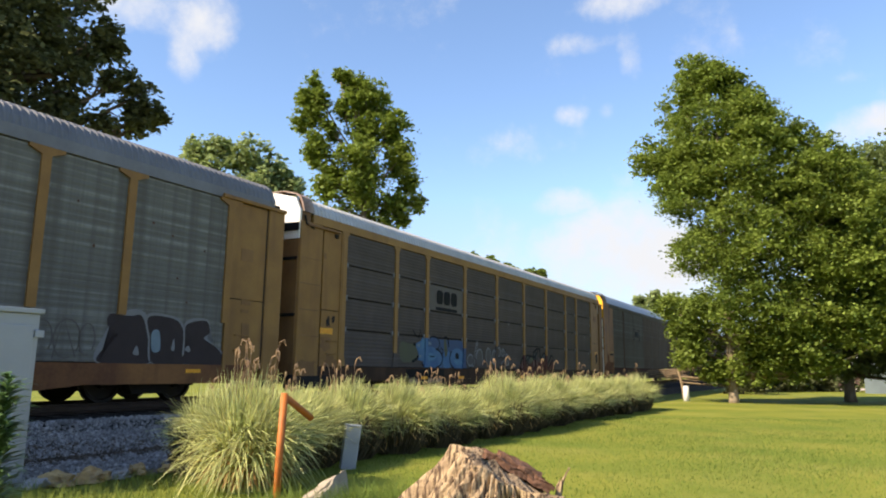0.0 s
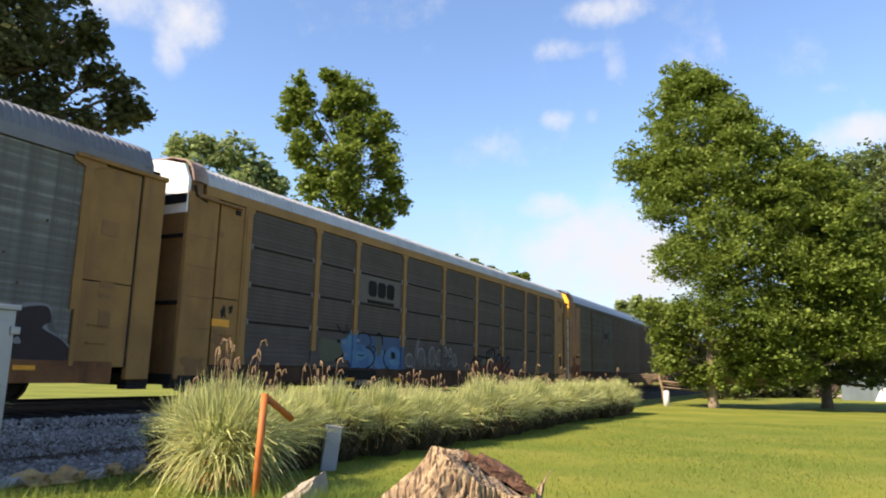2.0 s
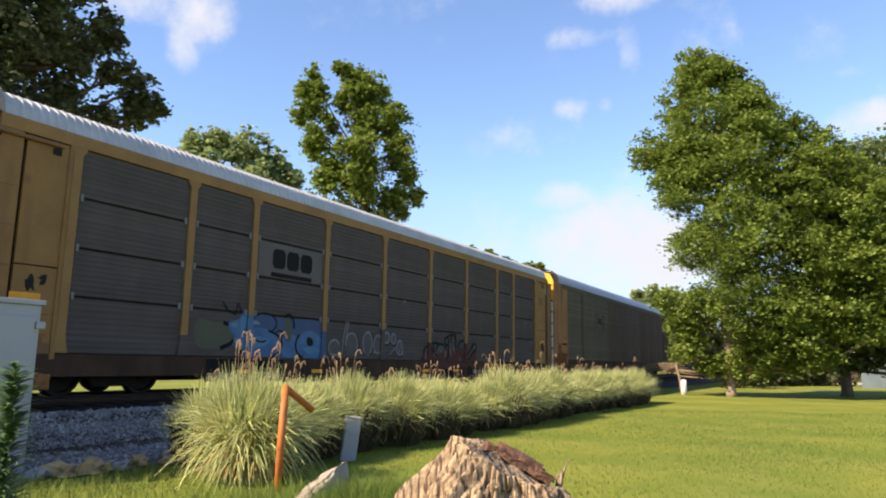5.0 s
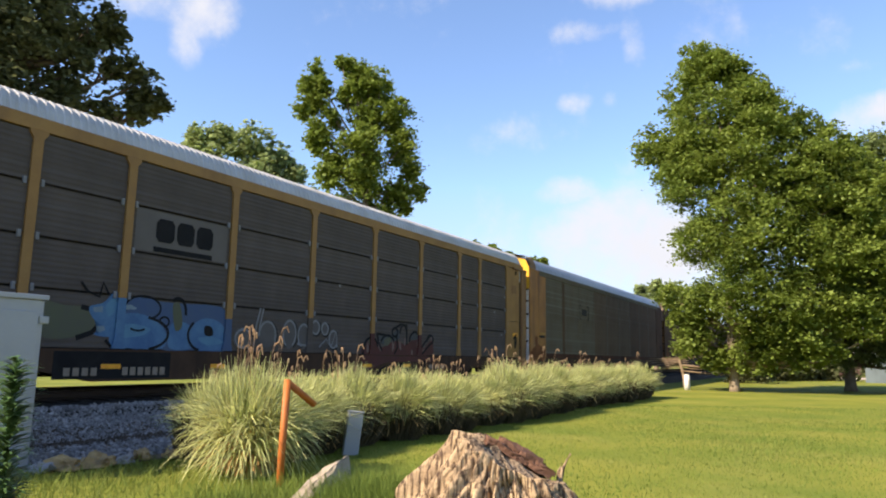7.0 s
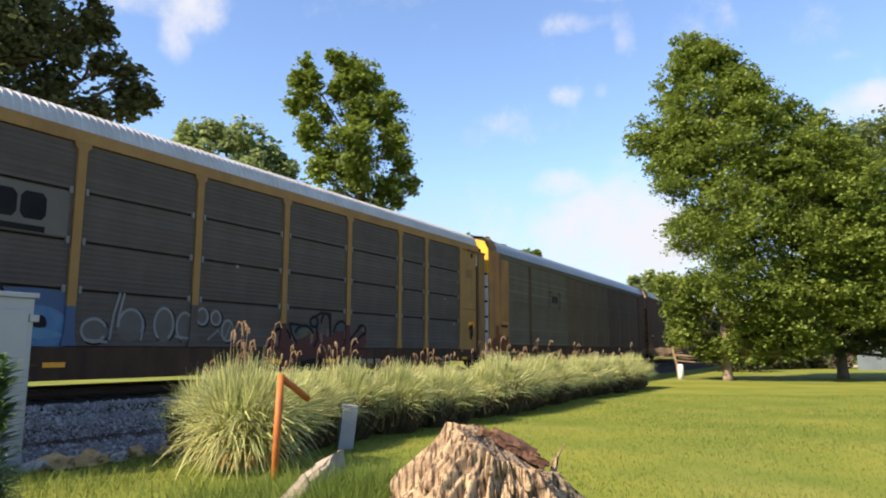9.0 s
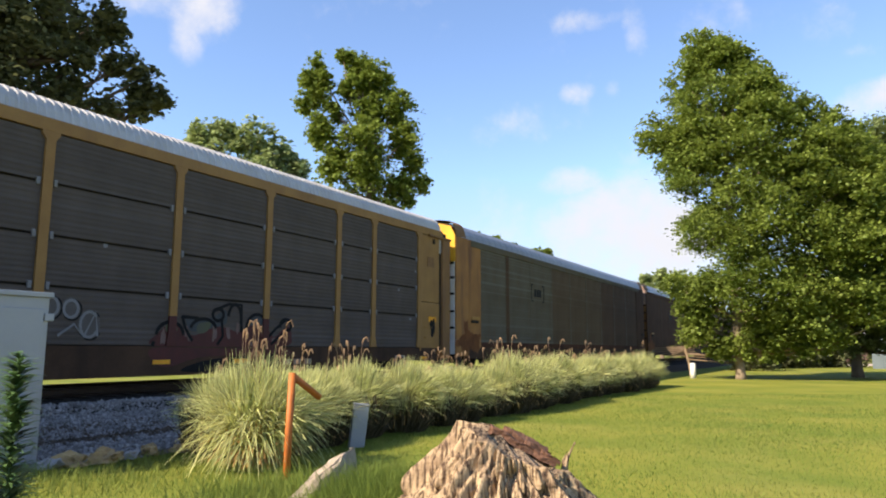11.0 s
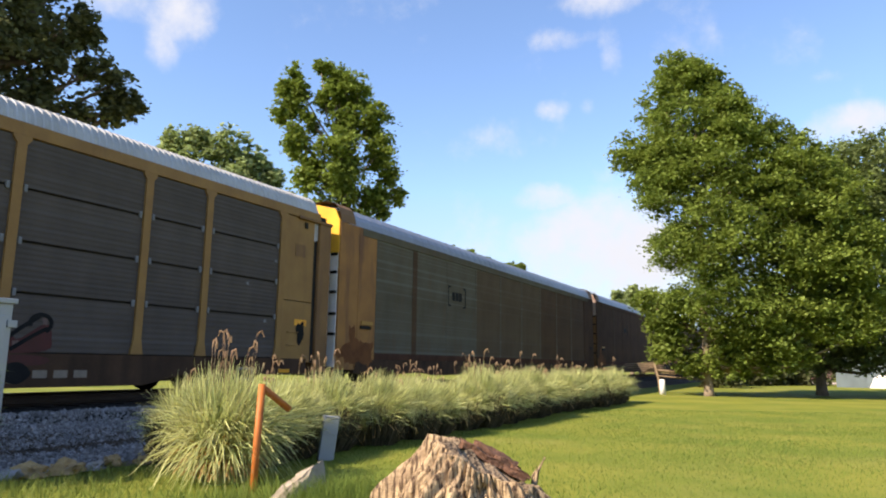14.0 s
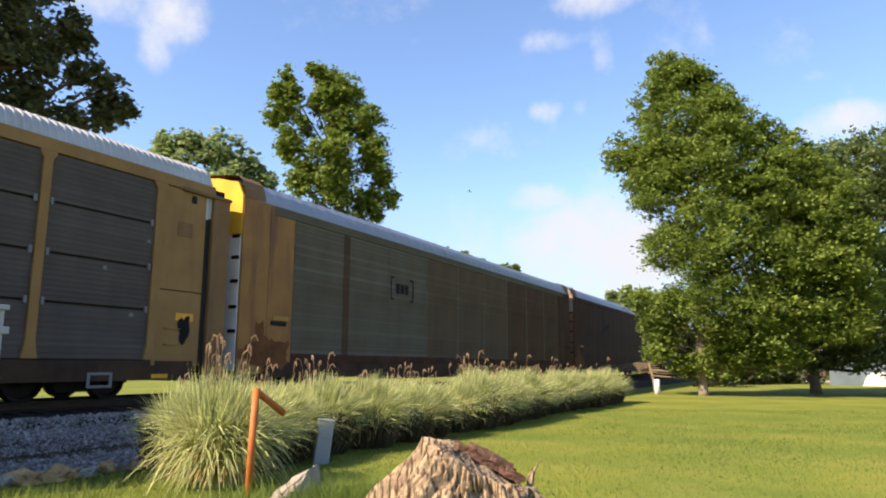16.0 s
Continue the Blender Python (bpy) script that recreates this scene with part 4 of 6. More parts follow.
    for k in range(4):
        a0, b0 = ((24.7, 25.25), (24.7, 25.25), (24.7, 24.76), (25.19, 25.25))[k]
        c0, d0 = ((1.12, 1.17), (1.37, 1.42), (1.17, 1.37), (1.17, 1.37))[k]
        part("placard_frame", box(a0, b0, -HALF - 0.034, -HALF - 0.015, c0 - RAIL, d0 - RAIL), PALEPAINT, car)
    for xa, za, w, h in ((26.65, 4.45, 0.42, 0.34), (2.0, 4.65, 0.1, 0.14)):
        part("placard", box(xa, xa + w, -HALF - 0.022, -HALF - 0.011, za - RAIL, za + h - RAIL), OCHRE, car)
    part("latch", box(27.0, 27.12, -HALF - 0.05, -HALF - 0.01, 5.28 - RAIL, 5.45 - RAIL, 0.01), UNDER, car)
    part("latch", box(2.45, 2.6, -HALF - 0.05, -HALF - 0.01, 5.3 - RAIL, 5.42 - RAIL, 0.01), UNDER, car)
    for x in (7.33, 10.03, 15.82, 18.02, 26.2):
        part("reflector", box(x, x + 0.42, -HALF - 0.032, -HALF - 0.015, 1.29 - RAIL, 1.38 - RAIL), REFLECT, car)
    part("warning_plate", box(1.95, 2.5, -HALF - 0.02, -HALF - 0.005, 2.55 - RAIL, 2.72 - RAIL), REFLECT, car)
    part("warning_plate", box(26.75, 27.25, -HALF - 0.02, -HALF - 0.005, 2.55 - RAIL, 2.72 - RAIL), REFLECT, car)
    # the blue sprayed piece with its dull green end
    y = FACE - 0.004
    bubble(car, GREENPAINT, [(6.08, 2.5), (6.48, 2.46), (6.91, 2.43), (7.18, 2.17), (6.85, 1.9), (6.18, 1.85), (5.98, 2.2)], y, "dull green sprayed patch")
    stroke(car, BLACK, [(6.83, 2.45 - RAIL), (7.08, 2.4 - RAIL), (7.24, 2.16 - RAIL), (7.08, 1.97 - RAIL), (6.78, 1.86 - RAIL)], 0.10, y - 0.001)
    bubble(car, DEEPBLUE, [(7.78, 2.68), (8.28, 2.72), (8.63, 2.68), (9.28, 2.68), (9.98, 2.7), (10.38, 2.6), (10.54, 2.1), (10.50, 1.69), (9.58, 1.68), (8.68, 1.68), (8.28, 2.0), (7.83, 2.3)], y - 0.0015, "deep blue sprayed patch")
    bubble(car, BLUEPAINT, [(7.00, 2.46), (7.28, 2.56), (7.50, 2.78), (7.68, 2.66), (7.70, 2.4), (7.74, 1.95), (7.48, 1.9), (7.14, 1.94), (7.30, 2.1), (7.08, 2.25)], y - 0.002, "blue sprayed patch")
    bubble(car, BLUEPAINT, [(7.66, 2.3), (7.98, 2.4), (8.38, 2.33), (8.70, 2.12), (8.80, 1.9), (8.68, 1.7), (8.08, 1.68), (7.68, 1.66), (7.46, 1.86)], y - 0.003, "blue sprayed patch")
    bubble(car, SKYPAINT, [(7.58, 2.1), (7.93, 2.18), (8.38, 2.1), (8.18, 1.95), (7.68, 1.9)], y - 0.0035, "pale blue sprayed sheen")
    bubble(car, SKYPAINT, [(7.33, 2.5), (7.50, 2.66), (7.58, 2.5), (7.43, 2.3)], y - 0.0035, "pale blue sprayed sheen")
    bubble(car, BLUEPAINT, [(8.88, 2.2), (9.18, 2.28), (9.43, 2.15), (9.48, 1.74), (8.88, 1.72)], y - 0.0028, "blue sprayed patch")
    bubble(car, BLUEPAINT, [(9.40, 2.0), (9.56, 2.3), (9.88, 2.4), (10.28, 2.3), (10.50, 2.0), (10.54, 1.72), (9.98, 1.68), (9.50, 1.7)], y - 0.004, "blue sprayed patch")
    bubble(car, SKYPAINT, [(9.63, 1.95), (10.08, 1.98), (10.38, 1.86), (9.88, 1.8)], y - 0.0045, "pale blue sprayed sheen")
    bubble(car, GREENPAINT, [(8.90, 2.62), (9.08, 2.66), (9.18, 2.2), (9.00, 2.1)], y - 0.0045, "dull green sprayed patch")
    bubble(car, BLACK, [(9.80, 2.22), (10.00, 2.2), (10.04, 2.02), (9.82, 2.02)], y - 0.0052)
    arc(car, BLACK, 8.13, 2.0, 0.70, 0.34, -70, 75, 0.06, y - 0.005)
    arc(car, BLACK, 8.18, 2.52, 0.42, 0.24, -60, 200, 0.045, y - 0.0056)
    arc(car, BLACK, 8.08, 2.12, 0.18, 0.07, 200, 340, 0.04, y - 0.0062)
    arc(car, BLACK, 9.73, 2.02, 0.38, 0.34, 130, 260, 0.06, y - 0.0068)
    arc(car, BLACK, 9.03, 2.48, 0.22, 0.3, -10, 130, 0.07, y - 0.0074)
    arc(car, BLACK, 8.71, 2.26, 0.12, 0.1, -90, 200, 0.04, y - 0.008)
    stroke(car, BLACK, [(6.78, 2.92 - RAIL), (6.93, 2.75 - RAIL), (7.18, 2.66 - RAIL), (7.24, 2.95 - RAIL), (7.38, 2.72 - RAIL)], 0.05, y - 0.0086)
    stroke(car, BLACK, [(7.38, 1.84 - RAIL), (7.56, 1.68 - RAIL), (7.98, 1.66 - RAIL)], 0.06, y - 0.0092)
    for x, z, w in ((7.18, 2.42, 0.12), (7.83, 2.5, 0.16), (7.28, 2.05, 0.1)):
        splash(car, MISTPAINT, x, z - RAIL, w, 0.05, y - 0.0058, 5.0 * x, 0.5)
    # the pale outlined piece: rounded loops edged in dark paint
    for k, (x, z, w, h, a0, a1) in enumerate(((10.98, 1.98, 0.26, 0.22, 20, 330), (11.78, 2.12, 0.28, 0.3, -30, 190), (12.58, 2.15, 0.24, 0.34, -60, 240), (13.13, 2.12, 0.22, 0.3, 0, 250), (13.60, 2.36, 0.16, 0.18, 0, 360), (14.00, 2.34, 0.14, 0.16, 0, 360), (14.38, 2.06, 0.18, 0.24, 40, 330))):
        bubble(car, DIMPAINT, [(x + (w + 0.05) * math.cos(0.785 * j), z + (h + 0.05) * math.sin(0.785 * j)) for j in range(8)], y - 0.0005 * k, "dim grey sprayed patch")
        arc(car, BLACK, x + 0.03, z - 0.02, w + 0.04, h + 0.03, a0, a1, 0.035, y - 0.0045 - 0.0005 * k)
        arc(car, PALEPAINT, x, z, w, h, a0, a1, 0.055, y - 0.0085 - 0.0005 * k)
    for k, pts in enumerate(([(11.50, 2.74), (11.38, 2.3), (11.32, 1.8)], [(11.60, 2.74), (11.50, 2.3), (11.48, 2.05)], [(12.08, 2.1), (12.03, 1.8)], [(12.88, 1.9), (13.28, 1.86)], [(13.78, 1.84), (14.08, 2.06), (14.28, 1.82), (14.50, 2.3), (14.56, 1.84)], [(10.78, 1.8), (11.28, 1.76)])):
        stroke(car, PALEPAINT, [(a, b - RAIL) for a, b in pts], 0.05, y - 0.0124 - 0.0005 * k)
    # the red piece that runs over the sill
    zs = y - 0.001
    bubble(car, REDPAINT, [(15.8, 1.68), (15.95, 1.95), (16.25, 2.15), (16.6, 1.95), (16.9, 1.9), (17.3, 2.1), (17.7, 2.1), (18.2, 2.0), (18.6, 2.2), (19.0, 2.2), (19.3, 1.9), (19.8, 2.2), (19.95, 1.95), (19.7, 1.68), (17.5, 1.66)], zs, "dark red sprayed patch")
    bubble(car, GREENPAINT, [(16.1, 2.1), (16.3, 2.14), (16.4, 2.0), (16.15, 1.95)], zs - 0.001)
    bubble(car, SLATEPAINT, [(16.6, 2.3), (16.95, 2.24), (17.4, 2.34), (17.7, 2.5), (17.75, 2.2), (17.3, 2.06), (16.75, 2.0)], zs - 0.001, "slate sprayed patch")
    bubble(car, GREENPAINT, [(16.95, 2.15), (17.3, 2.2), (17.2, 2.0), (16.95, 1.95)], zs - 0.0018)
    bubble(car, SLATEPAINT, [(18.4, 2.3), (18.7, 2.45), (19.0, 2.32), (18.9, 2.2), (18.55, 2.16)], zs - 0.001, "slate sprayed patch")
    for x, z, w, h in ((16.62, 1.98, 0.06, 0.14), (16.72, 1.84, 0.05, 0.07), (17.42, 1.95, 0.08, 0.16), (17.82, 1.98, 0.06, 0.15), (18.1, 2.1, 0.05, 0.12), (18.95, 2.05, 0.07, 0.15), (19.3, 1.82, 0.05, 0.06), (19.8, 2.26, 0.05, 0.08), (18.55, 1.75, 0.05, 0.08), (16.05, 1.85, 0.07, 0.16)):
        splash(car, DUSKPINK, x, z - RAIL, w, h, zs - 0.0032, 9.0 * x, 0.6, "dusky pale highlight")
    for k, (x, z, w, h, a0, a1) in enumerate(((16.22, 1.9, 0.34, 0.27, 0, 180), (17.1, 2.02, 0.36, 0.25, 10, 170), (18.72, 2.1, 0.34, 0.34, 0, 180), (18.0, 2.3, 0.2, 0.34, -20, 170), (19.72, 2.2, 0.2, 0.16, -60, 200), (17.5, 2.38, 0.16, 0.14, 0, 360), (16.0, 1.66, 0.2, 0.2, 150, 330))):
        arc(car, BLACK, x, z, w, h, a0, a1, 0.08, zs - 0.004 - 0.0005 * k)
    for k, pts in enumerate(([(16.5, 2.32), (16.6, 2.05), (16.8, 1.78)], [(16.5, 2.3), (16.95, 2.28)], [(17.36, 2.46), (17.8, 2.64), (18.2, 2.64), (18.22, 2.0)], [(17.6, 2.3), (17.66, 1.9), (17.5, 1.7)], [(19.05, 1.85), (19.35, 2.1), (19.7, 2.34)], [(19.2, 1.72), (19.6, 1.98), (19.85, 2.12)])):
        stroke(car, BLACK, [(a, b - RAIL) for a, b in pts], 0.075, zs - 0.008 - 0.0005 * k)
    low = -HALF - 0.0225
    bubble(car, REDPAINT, [(15.8, 1.62), (17.4, 1.62), (19.7, 1.62), (19.75, 1.45), (18.4, 1.46), (17.0, 1.42), (16.3, 1.24), (15.9, 1.3)], low, "dark red sprayed patch")
    bubble(car, BLACK, [(16.6, 1.12), (17.0, 1.32), (17.9, 1.42), (18.5, 1.38), (18.6, 1.12)], low - 0.001, "black sprayed patch")
    bubble(car, BLACK, [(19.1, 1.42), (19.4, 1.5), (19.62, 1.3), (19.4, 1.12), (19.15, 1.2)], low - 0.001, "black sprayed patch")
    splash(car, BLACK, 27.0, 2.35 - RAIL, 0.16, 0.30, FACE - 0.02, 50.0, 0.6)
    for k, (cx, cz) in enumerate(((24.9, 3.5), (25.6, 2.6), (25.9, 4.2), (14.6, 3.6))):
        splash(car, PALEPAINT, cx, cz - RAIL, 0.05, 0.04, FACE - 0.004, 60.0 + k, 0.6)
    return car


def plain_car(x0, x1, bright, skin, skin2):
    """A smooth-sided car of broad bays in blue-grey and ochre."""
    car = car_shell("autorack_car", x0, x1, "autorack rail car with smooth stained panels and ochre brown ends", BLUEROOF, SILLBROWN, (0.55, 0.012, 0.60), "", 0.1)
    posts = [x0 + 2.05] + [x0 + 4.45 + 2.62 * k for k in range(8)] + [x1 - 2.05]
    cache = {}
    for i, (xa, xb) in enumerate(zip(posts, posts[1:])):
        key = (round(xb - xa, 2), i // 3)
        if key not in cache:
            cache[key] = panel_mesh(xb - xa - 0.006, SILL + 0.01, TOP - 0.14, (skin, skin if skin is skin2 else MIDPANEL, skin2, skin2)[i // 3], 3, 0.002)
        place("panel", cache[key], car, pose(xa + 0.003, -HALF, 0))
        place("panel", cache[key], car, pose(xb - 0.015, HALF, 0, 0, 0, 180))
    pm = mesh_of("post", box(-0.07, 0.07, -0.006, 0.05, SILL, TOP - 0.12, 0.003), skin)
    stained = mesh_of("post", box(-0.16, 0.16, -0.007, 0.05, SILL, TOP - 0.12, 0.003), DULLPANEL)
    for k, x in enumerate(posts[1:-1]):
        place("post", pm if k else stained, car, pose(x + (0.0 if k else 0.1), -HALF, 0))
    chord(car, x0 + 1.2, x1 - 1.2, skin)
    for a, b in ((x0, x0 + 2.05), (x1 - 2.05, x1)):
        m = (a + b) / 2
        paint = OCHREPAINT if a == x0 and bright is BRIGHT else BROWNPANEL
        part("end_bay_plate", box(a + 0.02, m - 0.01, -HALF - 0.02, -HALF + 0.08, SILL - 0.3, TOP + 0.02, 0.015), paint, car)
        part("end_bay_plate", box(m + 0.01, b - 0.02, -HALF - 0.012, -HALF + 0.08, SILL - 0.3, TOP + 0.02, 0.015), paint, car)
        if a == x0:
            for k, (dx, w, h) in enumerate(((0.5, 0.45, 0.5), (1.2, 0.4, 0.7), (1.75, 0.22, 0.45), (0.8, 0.2, 0.9))):
                splash(car, RUSTWASH, a + dx, SILL - 0.1 + 0.6 * h, w, h * 0.6, -HALF - 0.0205 - 0.0006 * k, 3.7 * k + x0, 0.9, "spreading rust stain")
            part("latch_plate", box(m + 0.2, m + 0.85, -HALF - 0.045, -HALF - 0.01, SILL + 1.08, SILL + 1.2, 0.012), TAWNY, car)
        part("vent_cover", box(m + 0.15, m + 0.75, -HALF - 0.05, -HALF, SILL + 0.95, SILL + 1.06, 0.015), UNDER, car)
        bm = bmesh.new()
        rim = [(-HALF - 0.005, 0.02), (-HALF + 0.05, 0.24), (-HALF + 0.14, 0.43), (-HALF + 0.30, 0.545), (-0.75, 0.61), (0, 0.64), (0.75, 0.61), (HALF - 0.30, 0.545), (HALF - 0.05, 0.24), (HALF + 0.005, 0.02)]
        e = [a + 0.05, a + 0.82] if a == x0 else [b - 0.82, b - 0.05]
        rows = [[bm.verts.new((x, y, TOP + 1.12 * z + 0.014)) for y, z in rim] for x in e]
        for k in range(len(rim) - 1):
            bm.faces.new((rows[0][k], rows[0][k + 1], rows[1][k + 1], rows[1][k]))
        part("roof_end_sheet", bm, OCHRE, car)
    part("kick_plate", box(posts[0], posts[-1], -HALF - 0.008, -HALF + 0.02, SILL + 0.01, SILL + 0.22, 0.003), RUST, car, "rust-stained lower plate")
    end_doors(car, x0, 1, WHITE if bright is BRIGHT else OCHRE, bright, 4.85 - RAIL)
    end_doors(car, x1, -1, OCHRE, OCHRE, 4.85 - RAIL)
    y = FACE - 0.001
    cx, z = x0 + 7.9, 4.2 - RAIL
    for sg in (-1, 1):
        bm = box(cx + sg * 0.75 - 0.03, cx + sg * 0.75 + 0.03, y - 0.01, y, z - 0.4, z + 0.4)
        for dz in (-0.4, 0.34):
            add_box(bm, min(cx + sg * 0.72, cx + sg * 0.55), max(cx + sg * 0.72, cx + sg * 0.55), y - 0.012, y, z + dz, z + dz + 0.06)
        part("mark_bracket", bm, BLACK, car)
    for k in (-0.42, -0.12, 0.18):
        part("block_mark", box(cx + k, cx + k + 0.24, y - 0.01, y, z - 0.16, z + 0.18), BLACK, car, "small black block mark")
    return car


PALEPANEL = material("paler grey panel", (0.12, 0.104, 0.09), (0.085, 0.073, 0.062), 0.6, 0.05, scale=1.5, fine=22, bump=0.05)
CARS = [first_car(), second_car(), plain_car(28.68, 56.1, BRIGHT, BLUEPANEL, DULLPANEL), plain_car(56.9, 84.2, RUSTROOF, BROWNPANEL, BROWNPANEL), plain_car(85.0, 112.3, RUSTROOF, BROWNPANEL, BROWNPANEL)]


# ---- trees ----
def leaves(lobes, per, size, rng, fill=0.55):
    """Leaf blades in flattened sprays, gathered into small shelves of foliage over each rounded mass: arrays of quad corners."""
    out = []
    for cx, cy, cz, r in lobes:
        shelves = max(14, int(22 + 14 * r))
        d = rng.normal(size=(shelves, 3)) + np.array((0, 0, 0.2))
        d /= np.linalg.norm(d, axis=1)[:, None]
        core = np.array((cx, cy, cz)) + d * (r * np.clip(rng.normal(fill + 0.22, 0.22, shelves), 0.1, 1.12))[:, None]
        sr = r * np.exp(rng.uniform(np.log(0.13), np.log(0.50), shelves))
        n = np.maximum(10, (per * 26 * r * r * sr ** 2 / np.sum(sr ** 2)).astype(int))
        sets = []
        for c0, r0, n0, d0 in zip(core, sr, n, d):
            p = rng.normal(size=(n0, 3)) * 0.48
            turn = rng.uniform(0, math.pi)
            e = p * r0 * np.array((1.25, 0.9, 0.6))
            ca, sa = math.cos(turn), math.sin(turn)
            q = np.stack([e[:, 0] * ca - e[:, 1] * sa, e[:, 0] * sa + e[:, 1] * ca, e[:, 2] - 0.30 * (e[:, 0] ** 2 + e[:, 1] ** 2) / r0], 1)
            sets.append(c0 + q)
        stray = rng.normal(size=(int(np.sum(n)) // 11, 3))
        stray *= (r * (0.6 + 0.6 * rng.random(len(stray))) / np.linalg.norm(stray, axis=1))[:, None]
        pts = np.concatenate(sets + [np.array((cx, cy, cz)) + stray])
        k = len(pts)
        ax = rng.normal(size=(k, 3)) * np.array((1, 1, 0.35)) + np.array((0, 0, -0.3))
        ax /= np.linalg.norm(ax, axis=1)[:, None]
        side = np.cross(ax, rng.normal(size=(k, 3)) * 0.42 + np.array((0, 0, 1.0)))
        side /= np.linalg.norm(side, axis=1)[:, None] + 1e-9
        ln = size * rng.uniform(0.6, 1.35, (k, 1))
        w = ln * rng.uniform(0.28, 0.42, (k, 1))
        out.append(np.stack([pts - ax * ln * 0.5, pts + side * w + ax * ln * 0.05, pts + ax * ln * 0.5, pts - side * w + ax * ln * 0.05], 1))
    return np.concatenate(out)


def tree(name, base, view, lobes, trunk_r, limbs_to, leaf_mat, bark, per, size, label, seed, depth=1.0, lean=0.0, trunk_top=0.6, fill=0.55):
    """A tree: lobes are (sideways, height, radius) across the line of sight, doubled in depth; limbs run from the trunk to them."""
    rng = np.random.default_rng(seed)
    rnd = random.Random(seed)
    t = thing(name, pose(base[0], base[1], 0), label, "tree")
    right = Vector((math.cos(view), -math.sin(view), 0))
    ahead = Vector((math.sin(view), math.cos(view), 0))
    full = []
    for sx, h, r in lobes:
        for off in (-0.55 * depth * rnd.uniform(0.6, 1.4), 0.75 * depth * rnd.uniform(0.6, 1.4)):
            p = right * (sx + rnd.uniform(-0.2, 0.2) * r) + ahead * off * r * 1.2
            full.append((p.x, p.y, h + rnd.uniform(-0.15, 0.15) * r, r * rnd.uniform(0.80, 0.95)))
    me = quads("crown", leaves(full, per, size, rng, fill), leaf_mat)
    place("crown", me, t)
    top = max(h for _, h, _ in lobes)
    bm = bmesh.new()
    hs = [0, 0.25, 0.8, 2.0] + [top * f for f in (0.25, 0.4, trunk_top, trunk_top + 0.2)]
    pts, rad = [], []
    for i, h in enumerate(hs):
        f = h / top
        p = right * (lean * f + 0.12 * math.sin(3.1 * f + seed)) + ahead * 0.15 * math.sin(5 * f)
        pts.append(Vector((p.x, p.y, h)))
        rad.append(trunk_r * (1.28 if i == 0 else 1.1 if i == 1 else max(0.12, 1 - 0.95 * f)))
    pts[0].z = -0.1
    add_tube(bm, pts, rad, 12)
    part("trunk", bm, bark, t, smooth=True)
    for sx, h, r in lobes[::1 if limbs_to else 2]:
        h0 = max(1.6, min(h - 0.35 * abs(sx) - 0.8, top * (trunk_top + 0.1)))
        f = h0 / top
        a = right * (lean * f) + Vector((0, 0, h0))
        b = right * sx + Vector((0, 0, h))
        m = a.lerp(b, 0.5) + Vector((rnd.uniform(-0.3, 0.3), rnd.uniform(-0.3, 0.3), -0.12 * abs(sx)))
        bm = bmesh.new()
        r0 = trunk_r * max(0.14, 0.5 * (1 - 0.7 * f))
        add_tube(bm, [a, m, b], [r0, r0 * 0.6, r0 * 0.2], 7)
        for _ in range(3):
            c = m.lerp(b, rnd.uniform(0, 0.8))
            e = c + Vector((rnd.uniform(-1, 1), rnd.uniform(-1, 1), rnd.uniform(0.1, 0.9))) * r * 0.8
            add_tube(bm, [c, c.lerp(e, 0.5) + Vector((0, 0, 0.1)), e], [r0 * 0.35, r0 * 0.22, r0 * 0.08], 5)
        part("limb", bm, bark, t, smooth=True)
    return t


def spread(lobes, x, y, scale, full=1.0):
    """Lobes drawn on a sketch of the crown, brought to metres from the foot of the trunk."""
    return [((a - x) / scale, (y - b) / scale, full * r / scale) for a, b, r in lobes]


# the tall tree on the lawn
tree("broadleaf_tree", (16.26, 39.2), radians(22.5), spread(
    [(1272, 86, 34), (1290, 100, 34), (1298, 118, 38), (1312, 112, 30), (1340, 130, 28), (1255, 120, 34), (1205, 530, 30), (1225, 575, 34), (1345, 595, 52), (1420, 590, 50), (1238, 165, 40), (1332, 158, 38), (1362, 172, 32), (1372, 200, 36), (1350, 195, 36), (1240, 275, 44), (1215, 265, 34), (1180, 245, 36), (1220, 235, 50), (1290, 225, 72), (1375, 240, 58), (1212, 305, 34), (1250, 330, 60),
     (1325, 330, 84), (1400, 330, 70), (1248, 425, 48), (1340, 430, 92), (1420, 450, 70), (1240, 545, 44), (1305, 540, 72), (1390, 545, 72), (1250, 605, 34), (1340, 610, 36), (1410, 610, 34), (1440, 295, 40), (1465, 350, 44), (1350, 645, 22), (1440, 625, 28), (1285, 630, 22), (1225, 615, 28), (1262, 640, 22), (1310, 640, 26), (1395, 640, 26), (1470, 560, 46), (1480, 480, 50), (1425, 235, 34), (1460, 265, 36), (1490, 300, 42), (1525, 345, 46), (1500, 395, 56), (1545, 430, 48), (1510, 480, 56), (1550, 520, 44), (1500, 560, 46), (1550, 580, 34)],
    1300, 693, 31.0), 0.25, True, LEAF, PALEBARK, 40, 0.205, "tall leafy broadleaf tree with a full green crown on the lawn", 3)
